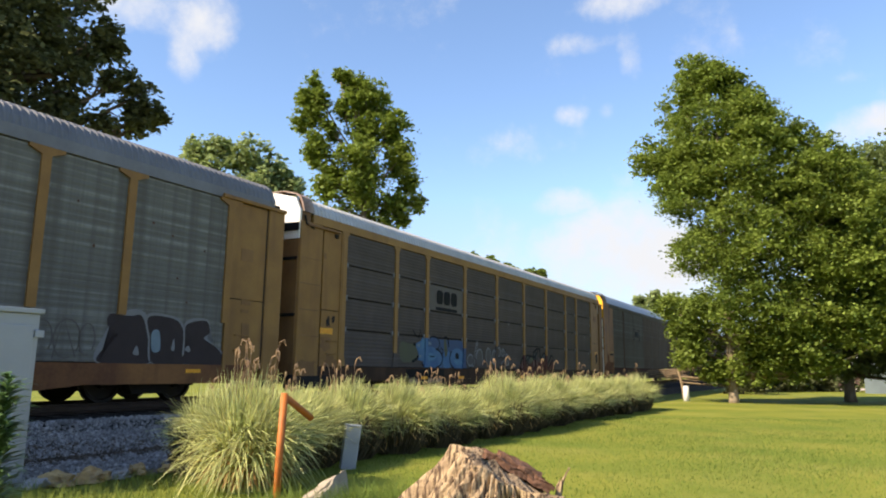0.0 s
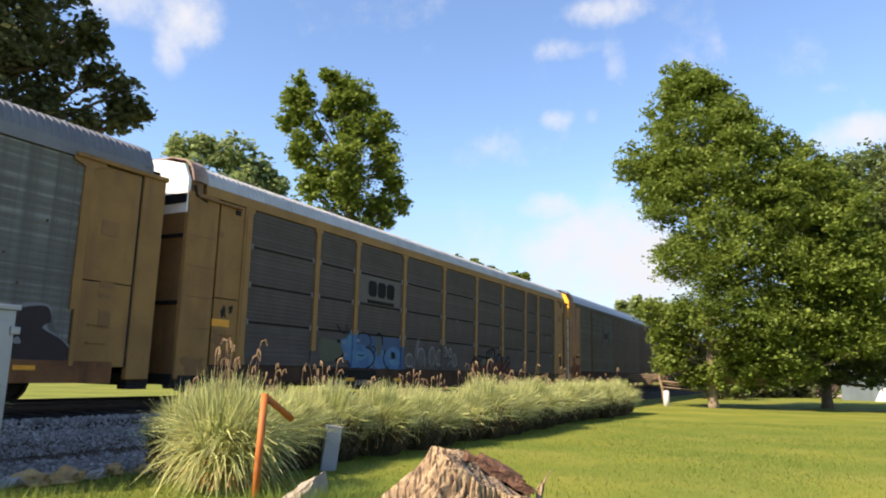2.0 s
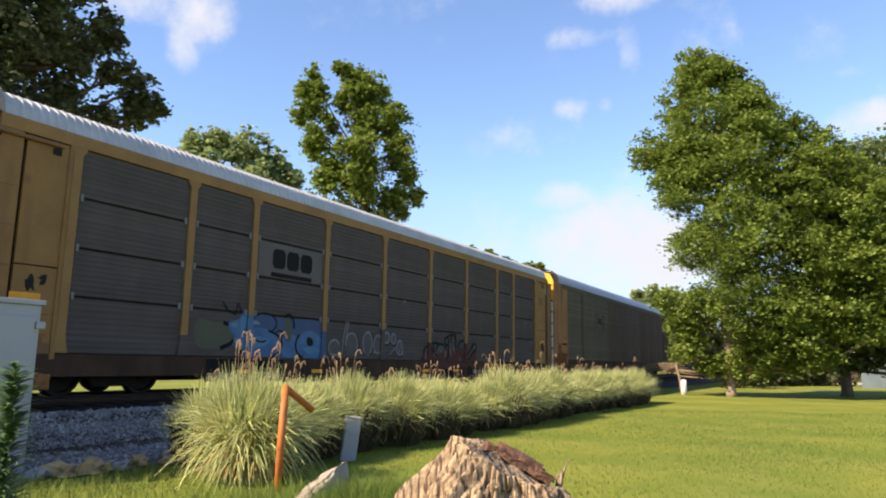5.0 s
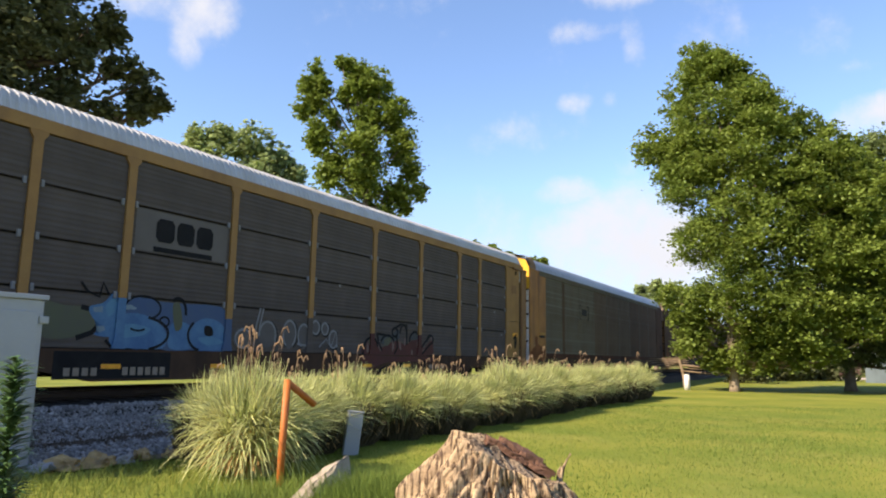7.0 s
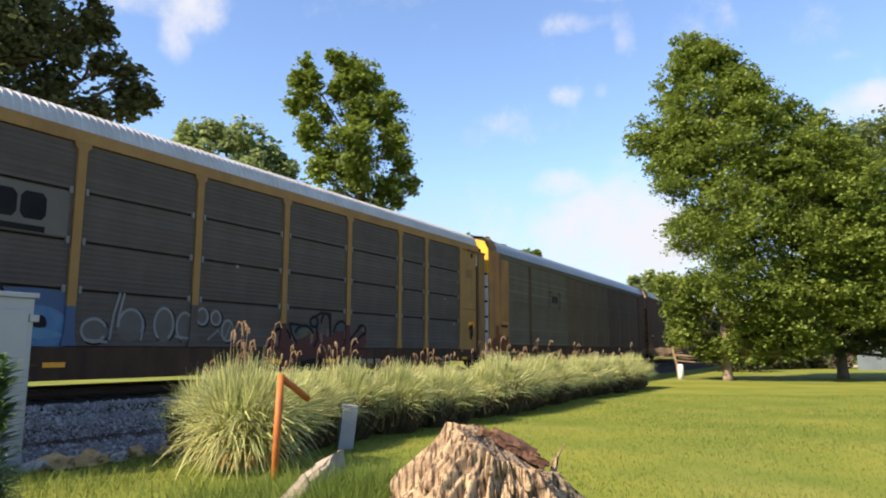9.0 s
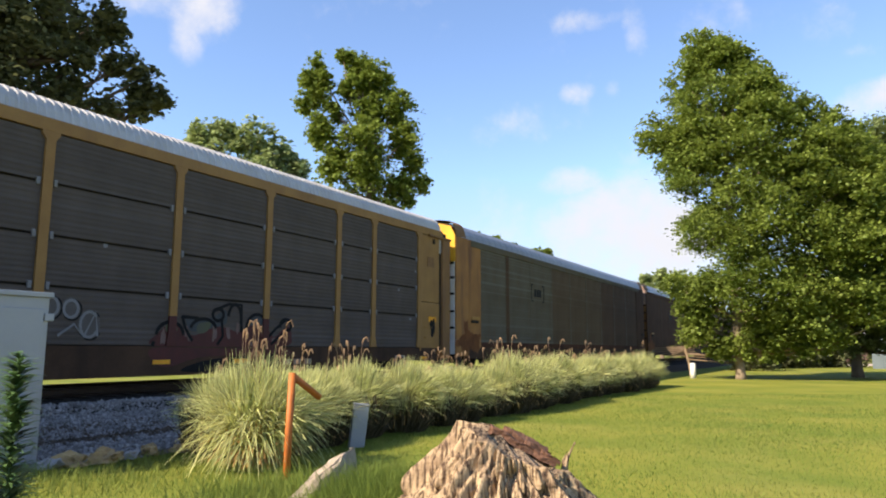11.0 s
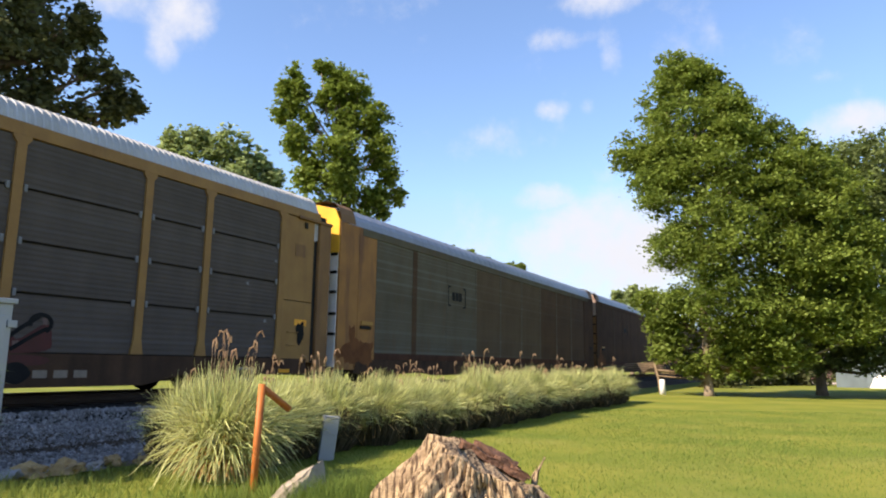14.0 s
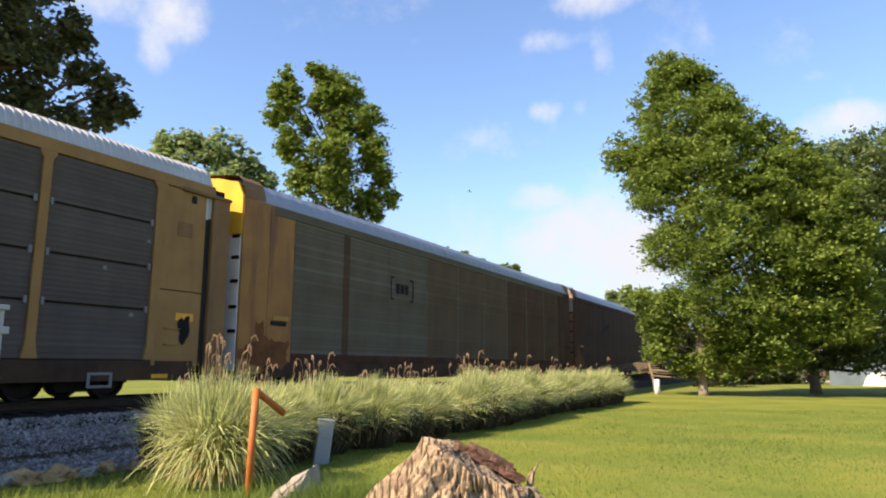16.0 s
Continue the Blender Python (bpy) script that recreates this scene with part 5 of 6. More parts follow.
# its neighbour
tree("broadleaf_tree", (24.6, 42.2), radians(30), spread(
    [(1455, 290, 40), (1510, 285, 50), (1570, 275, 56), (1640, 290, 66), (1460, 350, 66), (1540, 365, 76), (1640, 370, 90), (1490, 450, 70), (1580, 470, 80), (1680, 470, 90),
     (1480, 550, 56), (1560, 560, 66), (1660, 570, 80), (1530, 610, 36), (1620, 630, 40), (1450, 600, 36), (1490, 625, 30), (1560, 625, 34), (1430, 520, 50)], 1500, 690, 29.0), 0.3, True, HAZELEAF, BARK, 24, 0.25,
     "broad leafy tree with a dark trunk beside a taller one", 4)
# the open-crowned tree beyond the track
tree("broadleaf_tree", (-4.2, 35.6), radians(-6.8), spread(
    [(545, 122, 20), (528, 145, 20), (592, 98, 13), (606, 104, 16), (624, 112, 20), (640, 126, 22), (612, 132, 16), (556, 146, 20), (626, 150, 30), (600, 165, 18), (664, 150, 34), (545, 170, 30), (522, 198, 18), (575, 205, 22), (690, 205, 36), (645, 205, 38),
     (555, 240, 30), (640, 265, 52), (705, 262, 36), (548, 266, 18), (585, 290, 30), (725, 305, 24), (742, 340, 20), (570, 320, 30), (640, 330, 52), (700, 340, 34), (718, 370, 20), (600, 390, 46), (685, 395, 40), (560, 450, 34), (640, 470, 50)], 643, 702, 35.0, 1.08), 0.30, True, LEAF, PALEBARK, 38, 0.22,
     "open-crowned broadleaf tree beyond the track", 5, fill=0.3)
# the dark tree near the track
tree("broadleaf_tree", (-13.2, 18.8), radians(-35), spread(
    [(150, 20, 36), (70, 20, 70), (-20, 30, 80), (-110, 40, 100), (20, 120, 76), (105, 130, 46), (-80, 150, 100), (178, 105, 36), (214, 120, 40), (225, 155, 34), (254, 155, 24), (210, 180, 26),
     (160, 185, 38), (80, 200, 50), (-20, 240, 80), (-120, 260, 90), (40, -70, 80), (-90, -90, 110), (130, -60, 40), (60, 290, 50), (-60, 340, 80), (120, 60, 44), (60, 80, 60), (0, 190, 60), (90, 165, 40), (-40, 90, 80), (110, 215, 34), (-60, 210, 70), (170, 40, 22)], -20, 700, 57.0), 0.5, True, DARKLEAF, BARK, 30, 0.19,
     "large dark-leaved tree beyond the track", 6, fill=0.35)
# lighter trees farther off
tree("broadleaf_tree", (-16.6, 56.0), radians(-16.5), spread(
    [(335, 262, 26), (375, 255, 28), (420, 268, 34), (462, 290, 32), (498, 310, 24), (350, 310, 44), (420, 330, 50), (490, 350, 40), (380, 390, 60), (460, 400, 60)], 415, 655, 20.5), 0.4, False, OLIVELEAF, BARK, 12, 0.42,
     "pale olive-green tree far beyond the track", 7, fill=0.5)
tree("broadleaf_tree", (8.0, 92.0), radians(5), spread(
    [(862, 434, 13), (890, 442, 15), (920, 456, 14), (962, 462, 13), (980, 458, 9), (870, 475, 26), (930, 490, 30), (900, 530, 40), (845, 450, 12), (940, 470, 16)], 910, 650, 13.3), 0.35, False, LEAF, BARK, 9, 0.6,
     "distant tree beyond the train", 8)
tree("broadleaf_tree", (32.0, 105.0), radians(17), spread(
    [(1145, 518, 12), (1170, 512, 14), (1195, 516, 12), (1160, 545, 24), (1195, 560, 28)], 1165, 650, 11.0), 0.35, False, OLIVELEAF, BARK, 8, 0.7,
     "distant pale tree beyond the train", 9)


def bush(x, y, r, h, seed):
    rng = np.random.default_rng(seed)
    b = thing("bush", pose(x, y, 0), "low dark green bush in the shade of the trees", "bush", "bushes under the trees")
    lobes = [(rng.uniform(-0.6, 0.6) * r, rng.uniform(-0.5, 0.5) * r, h * f, r * (1.05 - 0.5 * f)) for f in (0.3, 0.45, 0.7, 0.85)]
    place("foliage", quads("foliage", leaves(lobes, 10, 0.4, rng), DARKLEAF), b)
    bm = bmesh.new()
    for k in range(4):
        a = 1.6 * k + seed
        add_tube(bm, [(0, 0, -0.05), (0.3 * math.cos(a), 0.3 * math.sin(a), h * 0.4), (0.7 * r * math.cos(a), 0.7 * r * math.sin(a), h * 0.8)], [0.07, 0.05, 0.02], 6)
    part("stems", bm, BARK, b)


for k, (x, y, r, h) in enumerate(((27.5, 62.0, 1.9, 3.0), (30.5, 66.5, 2.2, 3.4), (24.0, 56.0, 1.6, 2.6), (33.0, 66.0, 2.0, 1.5), (36.8, 67.0, 2.0, 1.3))):
    bush(x, y, r, h, 70 + k)


def far_woods():
    rng = np.random.default_rng(12)
    lobes = []
    for k in range(46):
        a = radians(20 + 0.75 * k)
        d = 150 + rng.uniform(-12, 12)
        for h in (2.0, 4.5):
            lobes.append((d * math.sin(a), d * math.cos(a), h + rng.uniform(-0.5, 1.5), rng.uniform(2.6, 3.8)))
    tagged(new("far_woods", quads("far_woods", leaves(lobes, 0.8, 1.6, rng), DARKLEAF)), "dark belt of woods far beyond the lawn", "woods", kind="stuff")


far_woods()


# ---- buildings far off ----
def building(name, x, y, turn, w, d, h, rise, wall, roof, label, bare=False):
    b = thing(name, pose(x, y, 0, 0, 0, turn), label, "building")
    part("wall", box(-w / 2, w / 2, -d / 2, d / 2, -0.1, h, 0.03), wall, b)
    bm = bmesh.new()
    outline = [(-d / 2 - 0.4, h - 0.1), (0, h + rise), (d / 2 + 0.4, h - 0.1), (d / 2 + 0.4, h + 0.05), (0, h + rise + 0.18), (-d / 2 - 0.4, h + 0.05)]
    e = [[bm.verts.new((x2, yy, zz)) for yy, zz in outline] for x2 in (-w / 2 - 0.4, w / 2 + 0.4)]
    for k in range(6):
        j = (k + 1) % 6
        bm.faces.new((e[0][k], e[0][j], e[1][j], e[1][k]))
    bm.faces.new(e[0][::-1])
    bm.faces.new(e[1])
    part("roof", bm, roof, b)
    bm = bmesh.new()
    add_prism(bm, [(-d / 2, h), (d / 2, h), (0, h + rise)], -0.05, 0.05)
    for s in (-1, 1):
        me = place("gable", mesh_of("gable", bm.copy(), wall), b, pose(s * (w / 2 - 0.06), 0, 0, 0, 0, 90))
    bm.free()
    return b


building("house", 48.0, 88.6, -28, 8, 6, 2.0, 1.6, BRICKRED, SHINGLE, "low red-brown house with a grey shingle roof")
shed = building("shed", 44.2, 60.6, -33, 13, 6, 4.0, 1.0, SHEDWALL, SHINGLE, "pale blue-grey metal shed beyond the trees")
for k in range(9):
    part("batten", box(-5.8 + 1.45 * k, -5.72 + 1.45 * k, -3.03, -2.99, 0.1, 4.3), SHEDWALL, shed)
part("white_heap", add_prism(bmesh.new(), [(-4.0, 0.0), (-3.6, 0.9), (-2.9, 1.3), (-2.0, 1.1), (-1.2, 1.4), (-0.6, 0.7), (-0.4, 0.0)], -3.3, -3.02), WHITE, shed, "white sheeting against the wall")


# ---- ornamental grasses along the lawn ----
def clump_meshes(seed, blades, reach, height, low_share=0.3, fall=1.08, wide=1.0, sweep=(0.0, 0.0)):
    rng = np.random.default_rng(seed)
    stations = 6
    a = rng.uniform(0, 2 * math.pi, blades)
    foot = 0.32 * np.sqrt(rng.random(blades))
    fa = rng.uniform(0, 2 * math.pi, blades)
    low = rng.random(blades) < low_share
    ln = height * rng.uniform(0.72, 1.12, blades) * np.where(low, rng.uniform(0.4, 0.75, blades), 1.0)
    bend = np.clip(rng.uniform(0.12, 1.05, blades), 0, 1.05) ** 0.9 * reach * np.where(low, 0.85, 1.0)
    s = np.linspace(0, 1, stations)
    out = bend[:, None] * (0.30 * s + 0.70 * s[None] ** 1.8)
    droop = np.clip(bend / reach, 0, 1)[:, None]
    up = ln[:, None] * (s[None] * 1.12 - droop * rng.uniform(0.40, fall, (blades, 1)) * s[None] ** 2.5)
    x = np.cos(fa)[:, None] * foot[:, None] + np.cos(a)[:, None] * out + sweep[0] * s[None] ** 2.2
    y = np.sin(fa)[:, None] * foot[:, None] + np.sin(a)[:, None] * out + sweep[1] * s[None] ** 2.2
    w = wide * rng.uniform(0.006, 0.014, blades)[:, None] * (1 - 0.85 * s[None] ** 2)
    tw = rng.uniform(-0.9, 0.9, blades)[:, None]
    sx, sy = -np.sin(a)[:, None] * w, np.cos(a)[:, None] * w
    sz = w * tw
    left = np.stack([x - sx, y - sy, up - sz], -1)
    right = np.stack([x + sx, y + sy, up + sz], -1)
    return strips("blades", np.stack([left, right], 2), BLADE)


def plume_mesh(seed, count, height):
    """Dry stalks with drooping feathery heads."""
    rnd = random.Random(seed)
    bm = bmesh.new()
    for _ in range(count):
        a, r0 = rnd.uniform(0, 6.28), rnd.uniform(0.05, 0.35)
        x, y, h = r0 * math.cos(a), r0 * math.sin(a), height * rnd.uniform(0.85, 1.15)
        lx, ly = rnd.uniform(-0.15, 0.15), rnd.uniform(-0.15, 0.15)
        curl = rnd.uniform(0.05, 0.14)
        ca = rnd.uniform(0, 6.28)
        pts = [(x, y, 0.4), (x + lx * 0.6, y + ly * 0.6, h * 0.75), (x + lx, y + ly, h)]
        head = [(x + lx, y + ly, h - 0.08), (x + lx + 0.2 * curl * math.cos(ca), y + ly + 0.2 * curl * math.sin(ca), h + 0.02), (x + lx + 0.7 * curl * math.cos(ca), y + ly + 0.7 * curl * math.sin(ca), h + 0.05),
                (x + lx + curl * math.cos(ca), y + ly + curl * math.sin(ca), h - 0.03)]
        add_tube(bm, pts, [0.004, 0.004, 0.003], 4)
        add_tube(bm, head, [0.006, 0.014, 0.018, 0.010], 5)
    return mesh_of("plumes", bm, PLUME)


def straw_mesh(seed, count, tall=1.0):
    rng = np.random.default_rng(seed)
    a = rng.uniform(0, 2 * math.pi, count)
    s = np.linspace(0, 1, 4)
    ln = rng.uniform(0.3, 0.8, count)[:, None] * tall
    x = np.cos(a)[:, None] * (0.12 + ln * 0.6 * s[None])
    y = np.sin(a)[:, None] * (0.12 + ln * 0.6 * s[None])
    z = ln * (1.25 * s[None] - rng.uniform(0.5, 1.15, (count, 1)) * s[None] ** 2)
    sx, sy = -np.sin(a)[:, None] * 0.007, np.cos(a)[:, None] * 0.007
    return strips("straw", np.stack([np.stack([x - sx, y - sy, z], -1), np.stack([x + sx, y + sy, z], -1)], 2), STRAW)


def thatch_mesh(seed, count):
    """Dead brown stems packed at a clump's foot, added to block light there."""
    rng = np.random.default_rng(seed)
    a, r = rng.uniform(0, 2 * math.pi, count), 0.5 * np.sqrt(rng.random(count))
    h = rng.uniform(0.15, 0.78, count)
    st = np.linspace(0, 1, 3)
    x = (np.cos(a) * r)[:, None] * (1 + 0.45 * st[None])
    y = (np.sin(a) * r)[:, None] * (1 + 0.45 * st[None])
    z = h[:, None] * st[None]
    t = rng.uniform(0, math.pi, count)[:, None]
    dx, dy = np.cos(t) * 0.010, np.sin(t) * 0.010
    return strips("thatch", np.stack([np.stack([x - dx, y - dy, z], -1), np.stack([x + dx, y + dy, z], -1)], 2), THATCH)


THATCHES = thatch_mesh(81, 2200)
NEAR_CLUMP = clump_meshes(2, 3600, 0.92, 1.46, 0.10, 1.25, 1.2, (0.0, -0.04))
CLUMPS = [clump_meshes(20 + k, 3300, 0.86, 1.34, 0.02, 0.82, 1.15, (0.15, -0.05)) for k in range(4)]
PLUMES = [plume_mesh(40 + k, n, 1.72 if k == 3 else 1.58) for k, n in enumerate((4, 7, 2, 16))]
STRAWS = [straw_mesh(60, 650, 1.3), straw_mesh(61, 200, 1.5)]
rnd = random.Random(8)
SPOTS = [(7.05, 7.1, 1.0)] + [(7.85 + rnd.uniform(-0.2, 0.2), 8.3 + 1.2 * k + rnd.uniform(-0.2, 0.2), rnd.uniform(0.86, 1.1)) for k in range(20)] + [(8.65 + rnd.uniform(-0.2, 0.2), 8.0 + 1.6 * k, rnd.uniform(0.85, 1.0)) for k in range(14)]
for k, (lat, along, size) in enumerate(SPOTS):
    size *= 0.94 if 13.8 < along < 16.6 else 1.0
    c = thing("ornamental_grass", trackpose(lat, along, 0, rnd.uniform(-70, 70)),
              "clump of variegated ornamental grass with dry plumes" if k else "large arching clump of variegated ornamental grass with straw at its foot", "ornamental grass", "grasses along the lawn")
    c.scale = (size, size, size)
    place("blades", NEAR_CLUMP if k == 0 else CLUMPS[k % 4], c)
    place("plumes", PLUMES[3 if k == 0 else rnd.choice((0, 1, 1, 2))], c, None, "dry brown plumes")
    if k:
        place("thatch", THATCHES, c, None, "dead brown stems added to shade the foot of the clump")
    place("straw", STRAWS[0 if k == 0 else 1], c, None, "dry straw at the foot")


# ---- small things by the grasses ----
def orange_pipe():
    p = thing("pipe_stake", pose(-1.99, 8.87, 0), "orange-painted steel pipe stake with a slanting arm", "stake")
    bm = bmesh.new()
    add_tube(bm, [(0, 0, -0.1), (0.01, 0, 0.5), (0.04, 0, 1.30)], [0.045, 0.045, 0.045], 14)
    part("upright", bm, ORANGE, p, smooth=True)
    bm = bmesh.new()
    add_tube(bm, [(0.03, 0, 1.27), (0.18, 0.14, 1.13), (0.33, 0.30, 0.98)], [0.043, 0.043, 0.043], 14)
    part("arm", bm, ORANGE, p, smooth=True)


def grey_post():
    p = thing("marker_post", pose(-1.51, 11.8, 0, 2, 6, 20), "short grey plastic utility marker post by the grasses", "post")
    part("body", box(-0.13, 0.13, -0.06, 0.06, -0.1, 0.68, 0.02), BOXGREY, p)
    part("cap", box(-0.14, 0.14, -0.07, 0.07, 0.68, 0.71, 0.012), BOXGREY, p)


def white_post():
    p = thing("marker_post", pose(14.1, 40.5, 0), "short white marker post on the lawn", "post")
    bm = bmesh.new()
    add_tube(bm, [(0, 0, -0.05), (0, 0, 0.82), (0, 0, 0.86)], [0.17, 0.16, 0.10], 12)
    part("body", bm, WHITE, p, smooth=True)


def cabinet():
    """The equipment case: body, door leaf, lid, hinges and base."""
    p = thing("equipment_cabinet", trackpose(9.95, 4.80, 0), "tall pale grey steel equipment cabinet beside the track", "cabinet")
    part("body", box(-1.0, 0.78, -0.42, 0.42, 0.08, 2.30, 0.012), BOXGREY, p)
    part("lid", box(-1.04, 0.82, -0.46, 0.46, 2.30, 2.37, 0.012), BOXGREY, p)
    part("base", box(-1.0, 0.76, -0.4, 0.4, -0.1, 0.08, 0.01), OLDWOOD, p)
    d = part("door", box(-0.95, 0.70, -0.445, -0.42, 0.16, 2.14, 0.008), BOXGREY, p)
    for z in (1.98,):
        part("hinge", box(0.71, 0.84, -0.46, -0.40, z, z + 0.10, 0.01), BOXGREY, d)


orange_pipe()
grey_post()
white_post()
cabinet()


def lump(name, m, size, mat, label, category, seed, detail=3, rough=0.35, cut=None):
    bm = bmesh.new()
    bmesh.ops.create_icosphere(bm, subdivisions=detail, radius=1.0)
    for v in bm.verts:
        k = 1 + rough * noise.noise(v.co * 1.4 + Vector((seed, 0, 0))) + 0.4 * rough * noise.noise(v.co * 4 + Vector((0, seed, 0))) + 0.2 * rough * noise.noise(v.co * 9 + Vector((0, 0, seed)))
        v.co = Vector((v.co.x * size[0] * k, v.co.y * size[1] * k, max(v.co.z * size[2] * k, -0.3 * size[2])))
    ob = new(name, mesh_of(name, bm, mat, False))
    ob.matrix_world = m
    return tagged(ob, label, category)


for k, (lat, along, s) in enumerate(((9.25, 5.95, 0.20), (9.2, 6.3, 0.20), (9.1, 6.75, 0.13), (9.35, 7.2, 0.17), (9.0, 7.5, 0.14), (9.3, 5.6, 0.15), (8.95, 7.9, 0.11), (9.15, 6.5, 0.11), (9.3, 6.1, 0.13))):
    p = onto(lat, along, 0.06)
    lump("rock", pose(p.x, p.y, p.z, 0, 0, 40 * k), (s * 1.15, s * 0.8, s * 0.66), ROCK if k % 3 < 2 else STONE, "rough weathered rock lying on bare dirt", "rock", 3.3 * k, 3, 0.75)


def stump():
    """A broad old stump: fluted flaring sides, a slanting broken rim and a rotten core."""
    p = thing("tree_stump", pose(0.60, 6.55, 0, 0, 0, 4), "broad weathered tree stump with fluted roots and rotten top", "tree stump")
    bm = bmesh.new()
    n, rows = 320, 44
    rings = []
    for j in range(rows + 1):
        f = j / rows
        ring = []
        for i in range(n):
            a = 2 * math.pi * i / n
            c, s = math.cos(a), math.sin(a)
            flare = 0.50 + (0.72 - 0.12 * c) * (1 - f) ** 1.25
            lobe = 1 + (0.16 * (1 - f) + 0.05) * math.sin(5 * a + 0.7) + 0.06 * math.sin(11 * a + 2 * f)
            fl = noise.noise(Vector((c * 5.5 + 0.6 * f, s * 5.5, f * 1.5)))
            crease = 1 - abs(noise.noise(Vector((c * 8 + 0.9 * f, s * 8 + 0.5 * f, f * 1.6 + 4))))
            fine = 1 - abs(noise.noise(Vector((c * 19 + 1.5 * f, s * 19 + 1.2 * f, f * 2.5))))
            furrow = 0.10 * fl - 0.20 * crease ** 7 - 0.075 * fine ** 5 + 0.04 * noise.noise(Vector((c * 16, s * 16, f * 3))) + 0.02 * noise.noise(Vector((c * 34, s * 34, f * 9)))
            r = flare * lobe * (1 + furrow * 1.3)
            top = 0.70 - 0.21 * c + 0.05 * s + 0.05 * noise.noise(Vector((c * 3, s * 3, 9)))
            ring.append(bm.verts.new((r * c * 1.0, r * s * 0.8, -0.05 + f * (top + 0.05))))
        rings.append(ring)
    for a, b in zip(rings, rings[1:]):
        for k in range(n):
            bm.faces.new((a[k], a[(k + 1) % n], b[(k + 1) % n], b[k]))
    last = rings[-1]
    inner = [bm.verts.new((v.co.x * 0.86, v.co.y * 0.86, v.co.z - 0.02)) for v in last]
    for k in range(n):
        bm.faces.new((last[k], last[(k + 1) % n], inner[(k + 1) % n], inner[k]))
    bm.faces.new(inner)
    part("trunk_wood", bm, STUMPWOOD, p, smooth=True)
    # the broken brown bark slab on its far rim
    bm = bmesh.new()
    for x0, x1, y0, y1, z0, z1 in ((-0.32, 0.36, -0.12, 0.14, -0.045, 0.02), (-0.18, 0.30, 0.02, 0.16, 0.015, 0.06), (0.02, 0.40, -0.10, 0.0, 0.012, 0.045)):
        add_box(bm, x0, x1, y0, y1, z0, z1)
    bmesh.ops.subdivide_edges(bm, edges=bm.edges[:], cuts=7, use_grid_fill=True)
    for v in bm.verts:
        v.co += 0.03 * noise.noise_vector(v.co * 6) + 0.022 * noise.noise_vector(Vector((v.co.x * 9, v.co.y * 34, v.co.z * 34)))
    bm.transform(Matrix.Translation((0.12, 0.20, 0.715)) @ Euler((0.12, 0.49, 0.1)).to_matrix().to_4x4())
    part("rotten_top", bm, STUMPTOP, p, "crumbling red-brown rotten wood")
    bm = bmesh.new()
    add_tube(bm, [(0.52, 0.20, 0.42), (0.56, 0.2, 0.58), (0.64, 0.21, 0.72)], [0.035, 0.02, 0.010], 6)
    add_tube(bm, [(0.52, 0.22, 0.42), (0.53, 0.24, 0.55), (0.57, 0.24, 0.63)], [0.022, 0.014, 0.005], 6)
    part("splinter", bm, STUMPWOOD, p)
    # the root that breaks out beside it
    r = thing("stump_root", pose(-1.24, 8.0, 0, 0, 0, 22), "pale root of an old stump breaking out of the grass", "root")
    bm = bmesh.new()
    rim = [(-0.80, -0.50, 0.02), (-0.62, -0.62, 0.0), (0.10, -0.22, 0.0), (0.30, -0.02, 0.0), (0.26, 0.22, 0.0), (-0.2, 0.12, 0.0),
           (-0.30, -0.26, 0.20), (-0.10, -0.22, 0.25), (0.12, -0.02, 0.40), (0.21, 0.04, 0.41), (0.17, 0.13, 0.36), (-0.12, 0.02, 0.28)]
    for p3 in rim:
        bm.verts.new((p3[0] * 1.02, p3[1] * 1.15, p3[2] * 1.18 - (0.08 if p3[2] < 0.05 else 0)))
    bmesh.ops.convex_hull(bm, input=bm.verts[:])
    bmesh.ops.subdivide_edges(bm, edges=bm.edges[:], cuts=5, use_grid_fill=True)
    for v in bm.verts:
        v.co += 0.035 * noise.noise_vector(v.co * 7) + 0.018 * noise.noise_vector(v.co * 22)
    part("root_wood", bm, ROOTWOOD, r)


stump()


def shrub():
    """An upright leafy stem: narrow pointed leaves all round it."""
    p = thing("leafy_shrub", pose(-2.11, 3.45, 0), "upright green shrub stem with narrow pointed leaves", "shrub")
    rng = np.random.default_rng(9)
    for sx, sy, h in ((0, 0, 1.57), (-0.22, 0.05, 1.30), (0.02, -0.14, 0.85)):
        bm = bmesh.new()
        add_tube(bm, [(sx * 0.3, sy * 0.3, 0), (sx, sy, h * 0.6), (sx * 1.1, sy * 1.1, h - 0.04)], [0.012, 0.009, 0.004], 6)
        part("stem", bm, NEEDLE, p)
        k = 900
        z = h * (0.12 + 0.88 * rng.random(k))
        a = rng.uniform(0, 2 * math.pi, k)
        ln = 0.15 * rng.uniform(0.7, 1.2, k) * np.clip((h - z) / 0.12 + 0.35, 0.35, 1)
        st = np.linspace(0, 1, 4)
        out = ln[:, None] * st
        up = ln[:, None] * (0.75 * st - 0.55 * st ** 2)
        f = np.clip(z / (h * 0.6), 0, 1)[:, None]
        x = sx * f + np.cos(a)[:, None] * out
        y = sy * f + np.sin(a)[:, None] * out
        w = 0.012 * np.sin(np.pi * (0.12 + 0.88 * st))[None] * np.ones((k, 1))
        dx, dy = -np.sin(a)[:, None] * w, np.cos(a)[:, None] * w
        zz = z[:, None] + up
        me = strips("leaves", np.stack([np.stack([x - dx, y - dy, zz], -1), np.stack([x + dx, y + dy, zz], -1)], 2), NEEDLE)
        place("leaves", me, p)


shrub()


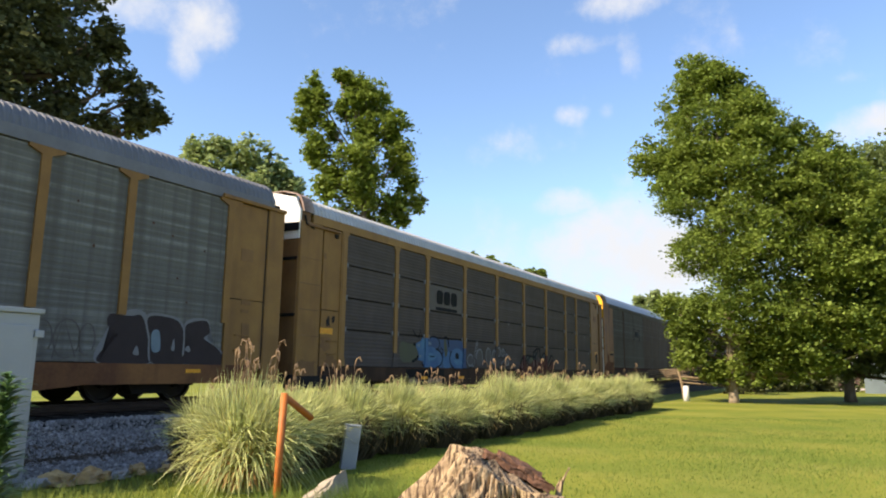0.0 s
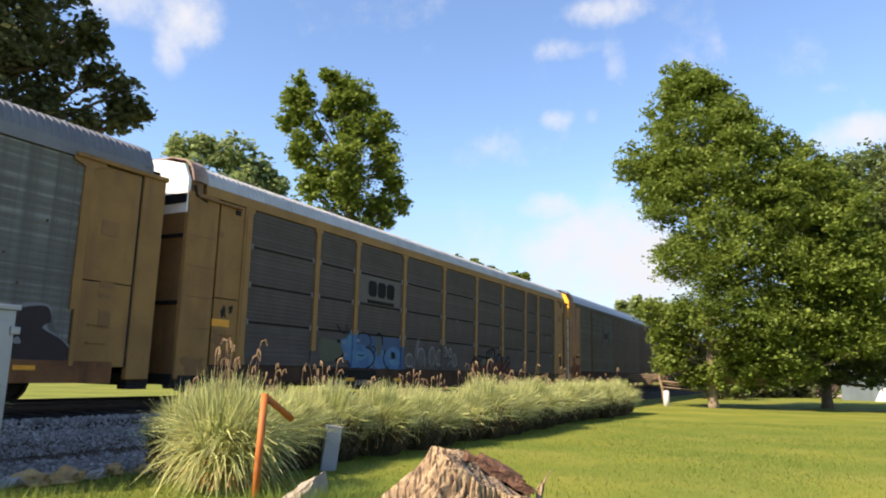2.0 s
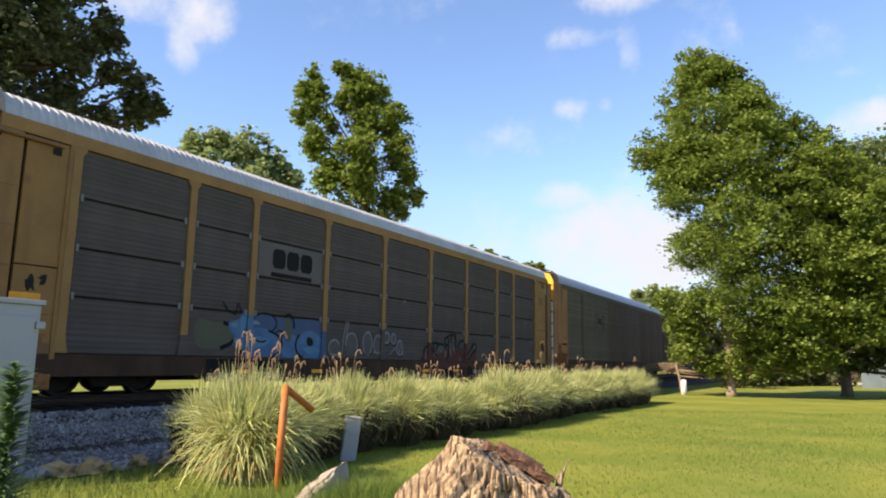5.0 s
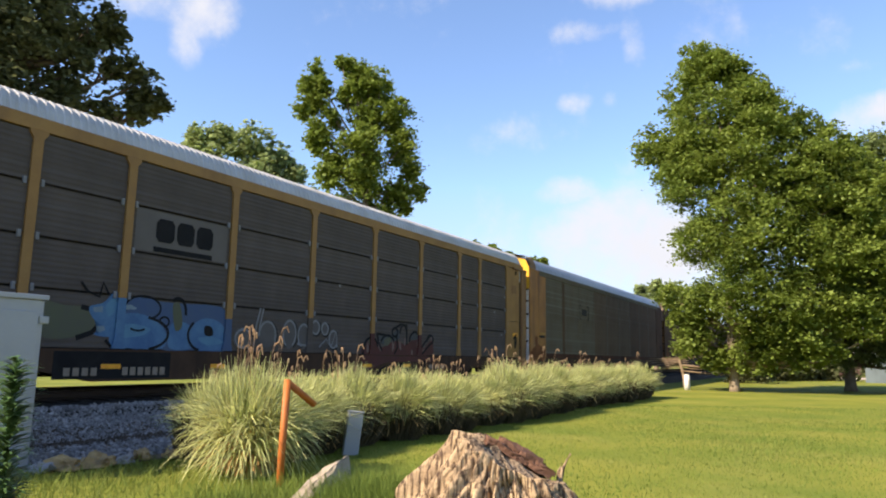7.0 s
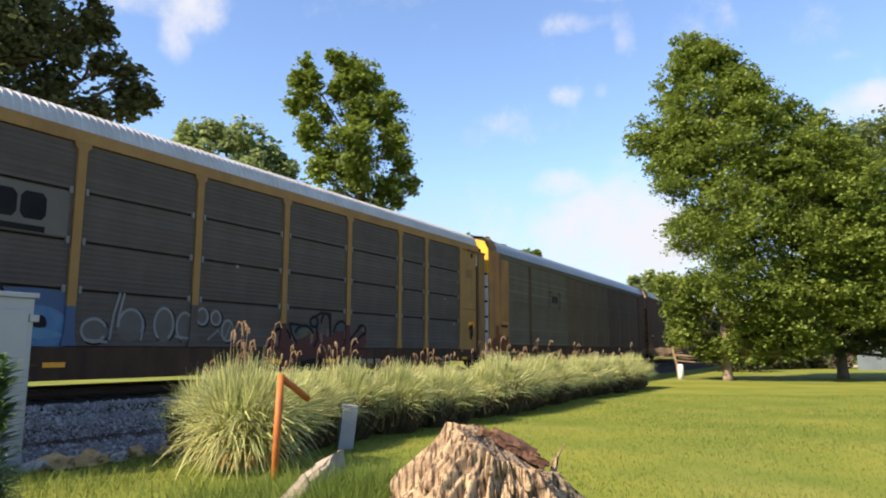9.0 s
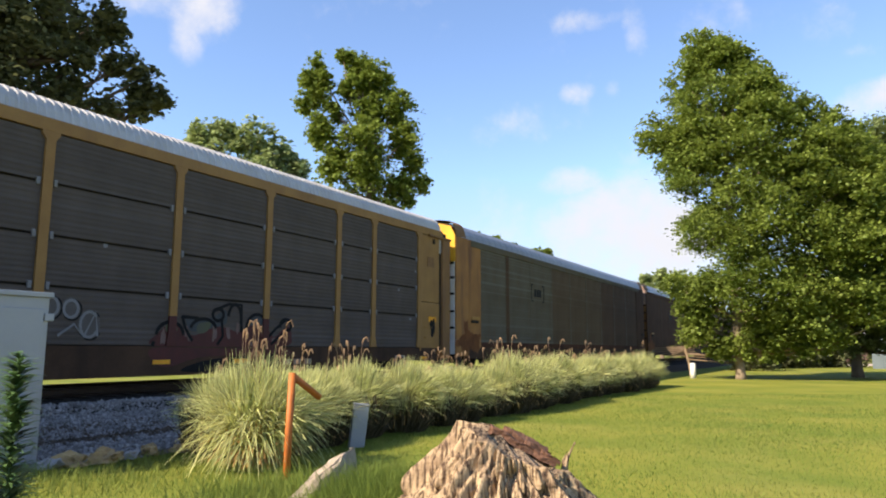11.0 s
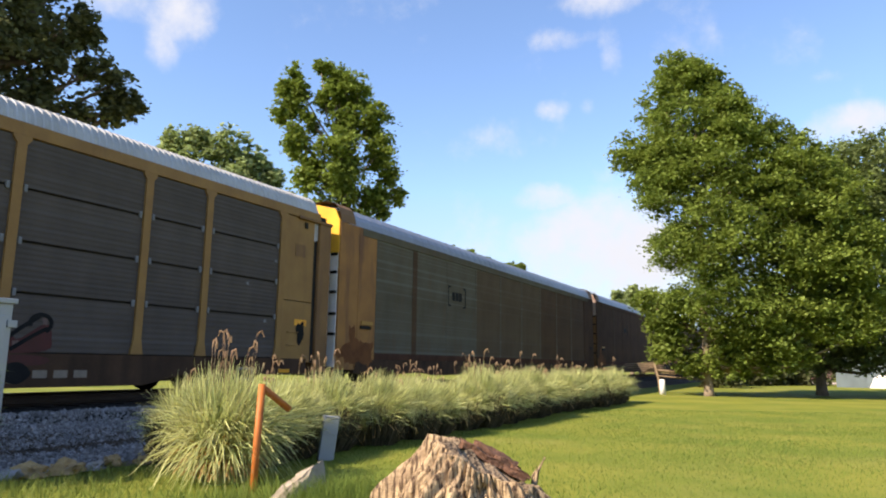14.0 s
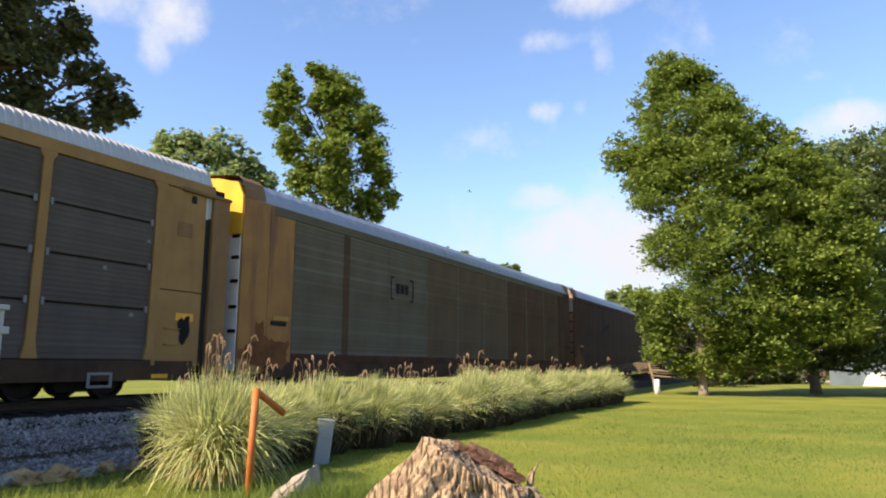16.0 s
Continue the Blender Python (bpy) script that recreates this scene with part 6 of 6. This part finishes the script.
def rail_fence():
    p = thing("timber_rail", pose(16.0, 43.0, 0, 0, 0, -8), "leaning timber post with rough grey-brown rails", "fence")
    bm = bmesh.new()
    add_tube(bm, [(-1.1, 0, -0.1), (-1.2, 0, 0.8), (-1.4, 0.05, 1.75)], [0.09, 0.085, 0.07], 8)
    part("post", bm, OLDWOOD, p)
    bm = bmesh.new()
    add_tube(bm, [(1.9, 0.1, -0.1), (1.9, 0.1, 0.8), (1.92, 0.1, 1.4)], [0.16, 0.15, 0.13], 8)
    part("post", bm, OLDWOOD, p)
    for z in (0.88, 1.22):
        bm = bmesh.new()
        add_tube(bm, [(-1.3, -0.05, z + 0.15), (0.3, -0.08, z + 0.02), (2.1, -0.05, z - 0.05)], [0.045, 0.05, 0.04], 8)
        part("rail", bm, OLDWOOD, p)
    for k in range(7):
        bm = bmesh.new()
        a = 0.9 * k
        add_tube(bm, [(-2.9 + 0.4 * math.sin(a), 0.3, 1.0 + 0.12 * k), (-1.6, 0.2 + 0.1 * math.cos(a), 1.25 + 0.09 * k), (-0.4 + 0.5 * math.cos(a), 0.1, 1.1 + 0.14 * k)], [0.02, 0.035, 0.015], 5)
        part("stick", bm, OLDWOOD, p)


rail_fence()


def lawn_blades(name, count, x0, x1, y0, y1, seed, height, label):
    rng = np.random.default_rng(seed)
    y = y0 + (y1 - y0) * rng.random(count) ** (1.5 if count > 20000 else 1.0)
    x = x0 + (x1 - x0) * rng.random(count)
    lat = x * AWAY.x + y * AWAY.y
    if count < 20000:
        e = ((x - (x0 + x1) / 2) / (x1 - x0) * 2) ** 2 + ((y - (y0 + y1) / 2) / (y1 - y0) * 2) ** 2
        lat = np.where(rng.random(count) < np.clip(1.15 - e, 0, 1), lat, 99.0)
    keep = (lat < 9.2 + 0.4 * np.sin(x * 3)) & (np.abs(x) < 2.5 + y * 0.72)
    x, y = x[keep], y[keep]
    k = len(x)
    a = rng.uniform(0, 2 * math.pi, k)
    h = height * rng.uniform(0.5, 1.3, k)
    w = rng.uniform(0.004, 0.009, k)
    lean = rng.normal(size=(2, k)) * h * 0.45
    z0 = np.full(k, -0.02)
    tri = np.stack([np.stack([x - np.cos(a) * w, y - np.sin(a) * w, z0], 1), np.stack([x + np.cos(a) * w, y + np.sin(a) * w, z0], 1), np.stack([x + lean[0], y + lean[1], h], 1)], 1)
    tagged(new(name, quads(name, tri, GRASS, 3)), label, "grass", kind="stuff")


lawn_blades("grass_blades", 330000, -14, 22, 5.0, 26, 31, 0.045, "short mown grass blades of the lawn")
lawn_blades("grass_blades", 13000, -2.9, 0.9, 5.8, 9.0, 32, 0.24, "long unmown grass round the stump")
lawn_blades("grass_blades", 8000, -1.35, 0.15, 6.7, 8.3, 34, 0.36, "tall weeds against the side of the stump")
lawn_blades("grass_blades", 9000, -8.5, -2.6, 7.5, 11.2, 33, 0.16, "ragged grass at the edge of the dirt")


def bird():
    b = thing("bird", pose(-140, 60, 12), "small dark bird in flight", "bird")
    bm = bmesh.new()
    add_tube(bm, [(-0.16, 0, 0), (-0.12, 0, 0.005), (-0.03, 0, 0.0), (0.08, 0, 0.0), (0.13, 0, 0.012), (0.17, 0, 0.008), (0.195, 0, 0.0)], [0.008, 0.022, 0.042, 0.038, 0.026, 0.02, 0.003], 10)
    part("body", bm, FEATHER, b, smooth=True)
    part("tail", add_prism(bmesh.new(), [(-0.26, 0.003), (-0.13, 0.006), (-0.13, -0.006), (-0.26, -0.003)], -0.035, 0.035), FEATHER, b)
    wings = []
    for s in (1, -1):
        bm = bmesh.new()
        outline = [(0.07, 0.0), (0.09, 0.09), (0.06, 0.17), (-0.02, 0.25), (-0.03, 0.19), (-0.05, 0.10), (-0.06, 0.0)]
        lo = [bm.verts.new((x, s * y, -0.004)) for x, y in outline]
        hi = [bm.verts.new((x, s * y, 0.004)) for x, y in outline]
        bm.faces.new(lo)
        bm.faces.new(hi[::-1])
        for k in range(len(outline)):
            j = (k + 1) % len(outline)
            bm.faces.new((lo[j], lo[k], hi[k], hi[j]))
        bmesh.ops.recalc_face_normals(bm, faces=bm.faces)
        wings.append(part("wing", bm, FEATHER, b))
    b.scale = (0.62, 0.62, 0.62)
    return b, wings


BIRD, WINGS = bird()


# ---- what moves ----
def motions():
    for car in CARS:
        walk(car, [(t, trackpose(MID, s, RAIL)) for t, s in ROLLED])
    ts = [t for t, _ in ROLLED]
    ss = [s for _, s in ROLLED]
    for w, x in ROLLING:
        rows = []
        for k in range(65):
            t = 0.25 * k
            turn = math.degrees((float(np.interp(t, ts, ss)) - ss[0]) / 0.422)
            rows.append((t, pose(x, 0, 0.422, 0, turn, 0)))
        walk(w, rows)
    flight = [(0, (-150.0, -20.0, 14.0)), (10, (-52.0, -8.0, 9.0)), (13.0, (-6.91, -5.85, 3.82)), (13.8, (-4.03, 3.01, 4.37)), (14.0, (-3.31, 5.22, 4.5)), (14.1, (-2.95, 6.33, 4.57)), (14.2, (-2.55, 7.56, 4.74)), (14.3, (-2.36, 8.97, 5.16)), (14.6, (-0.44, 13.47, 5.48)), (14.8, (0.71, 16.97, 6.23)), (15.0, (1.63, 20.43, 6.91)), (15.4, (2.12, 26.9, 8.54)), (16, (2.86, 36.6, 10.98))]
    rows = []
    for i, (t, p) in enumerate(flight):
        a, b = flight[max(i - 1, 0)][1], flight[min(i + 1, len(flight) - 1)][1]
        rows.append((t, pose(*p, 0, 8, math.degrees(math.atan2(b[1] - a[1], b[0] - a[0])))))
    walk(BIRD, rows)
    for s, w in zip((1, -1), WINGS):
        walk(w, [(0.1 * k, pose(0, 0, 0.01, s * (30 if k % 2 else -42), 0, 0)) for k in range(161)])


motions()
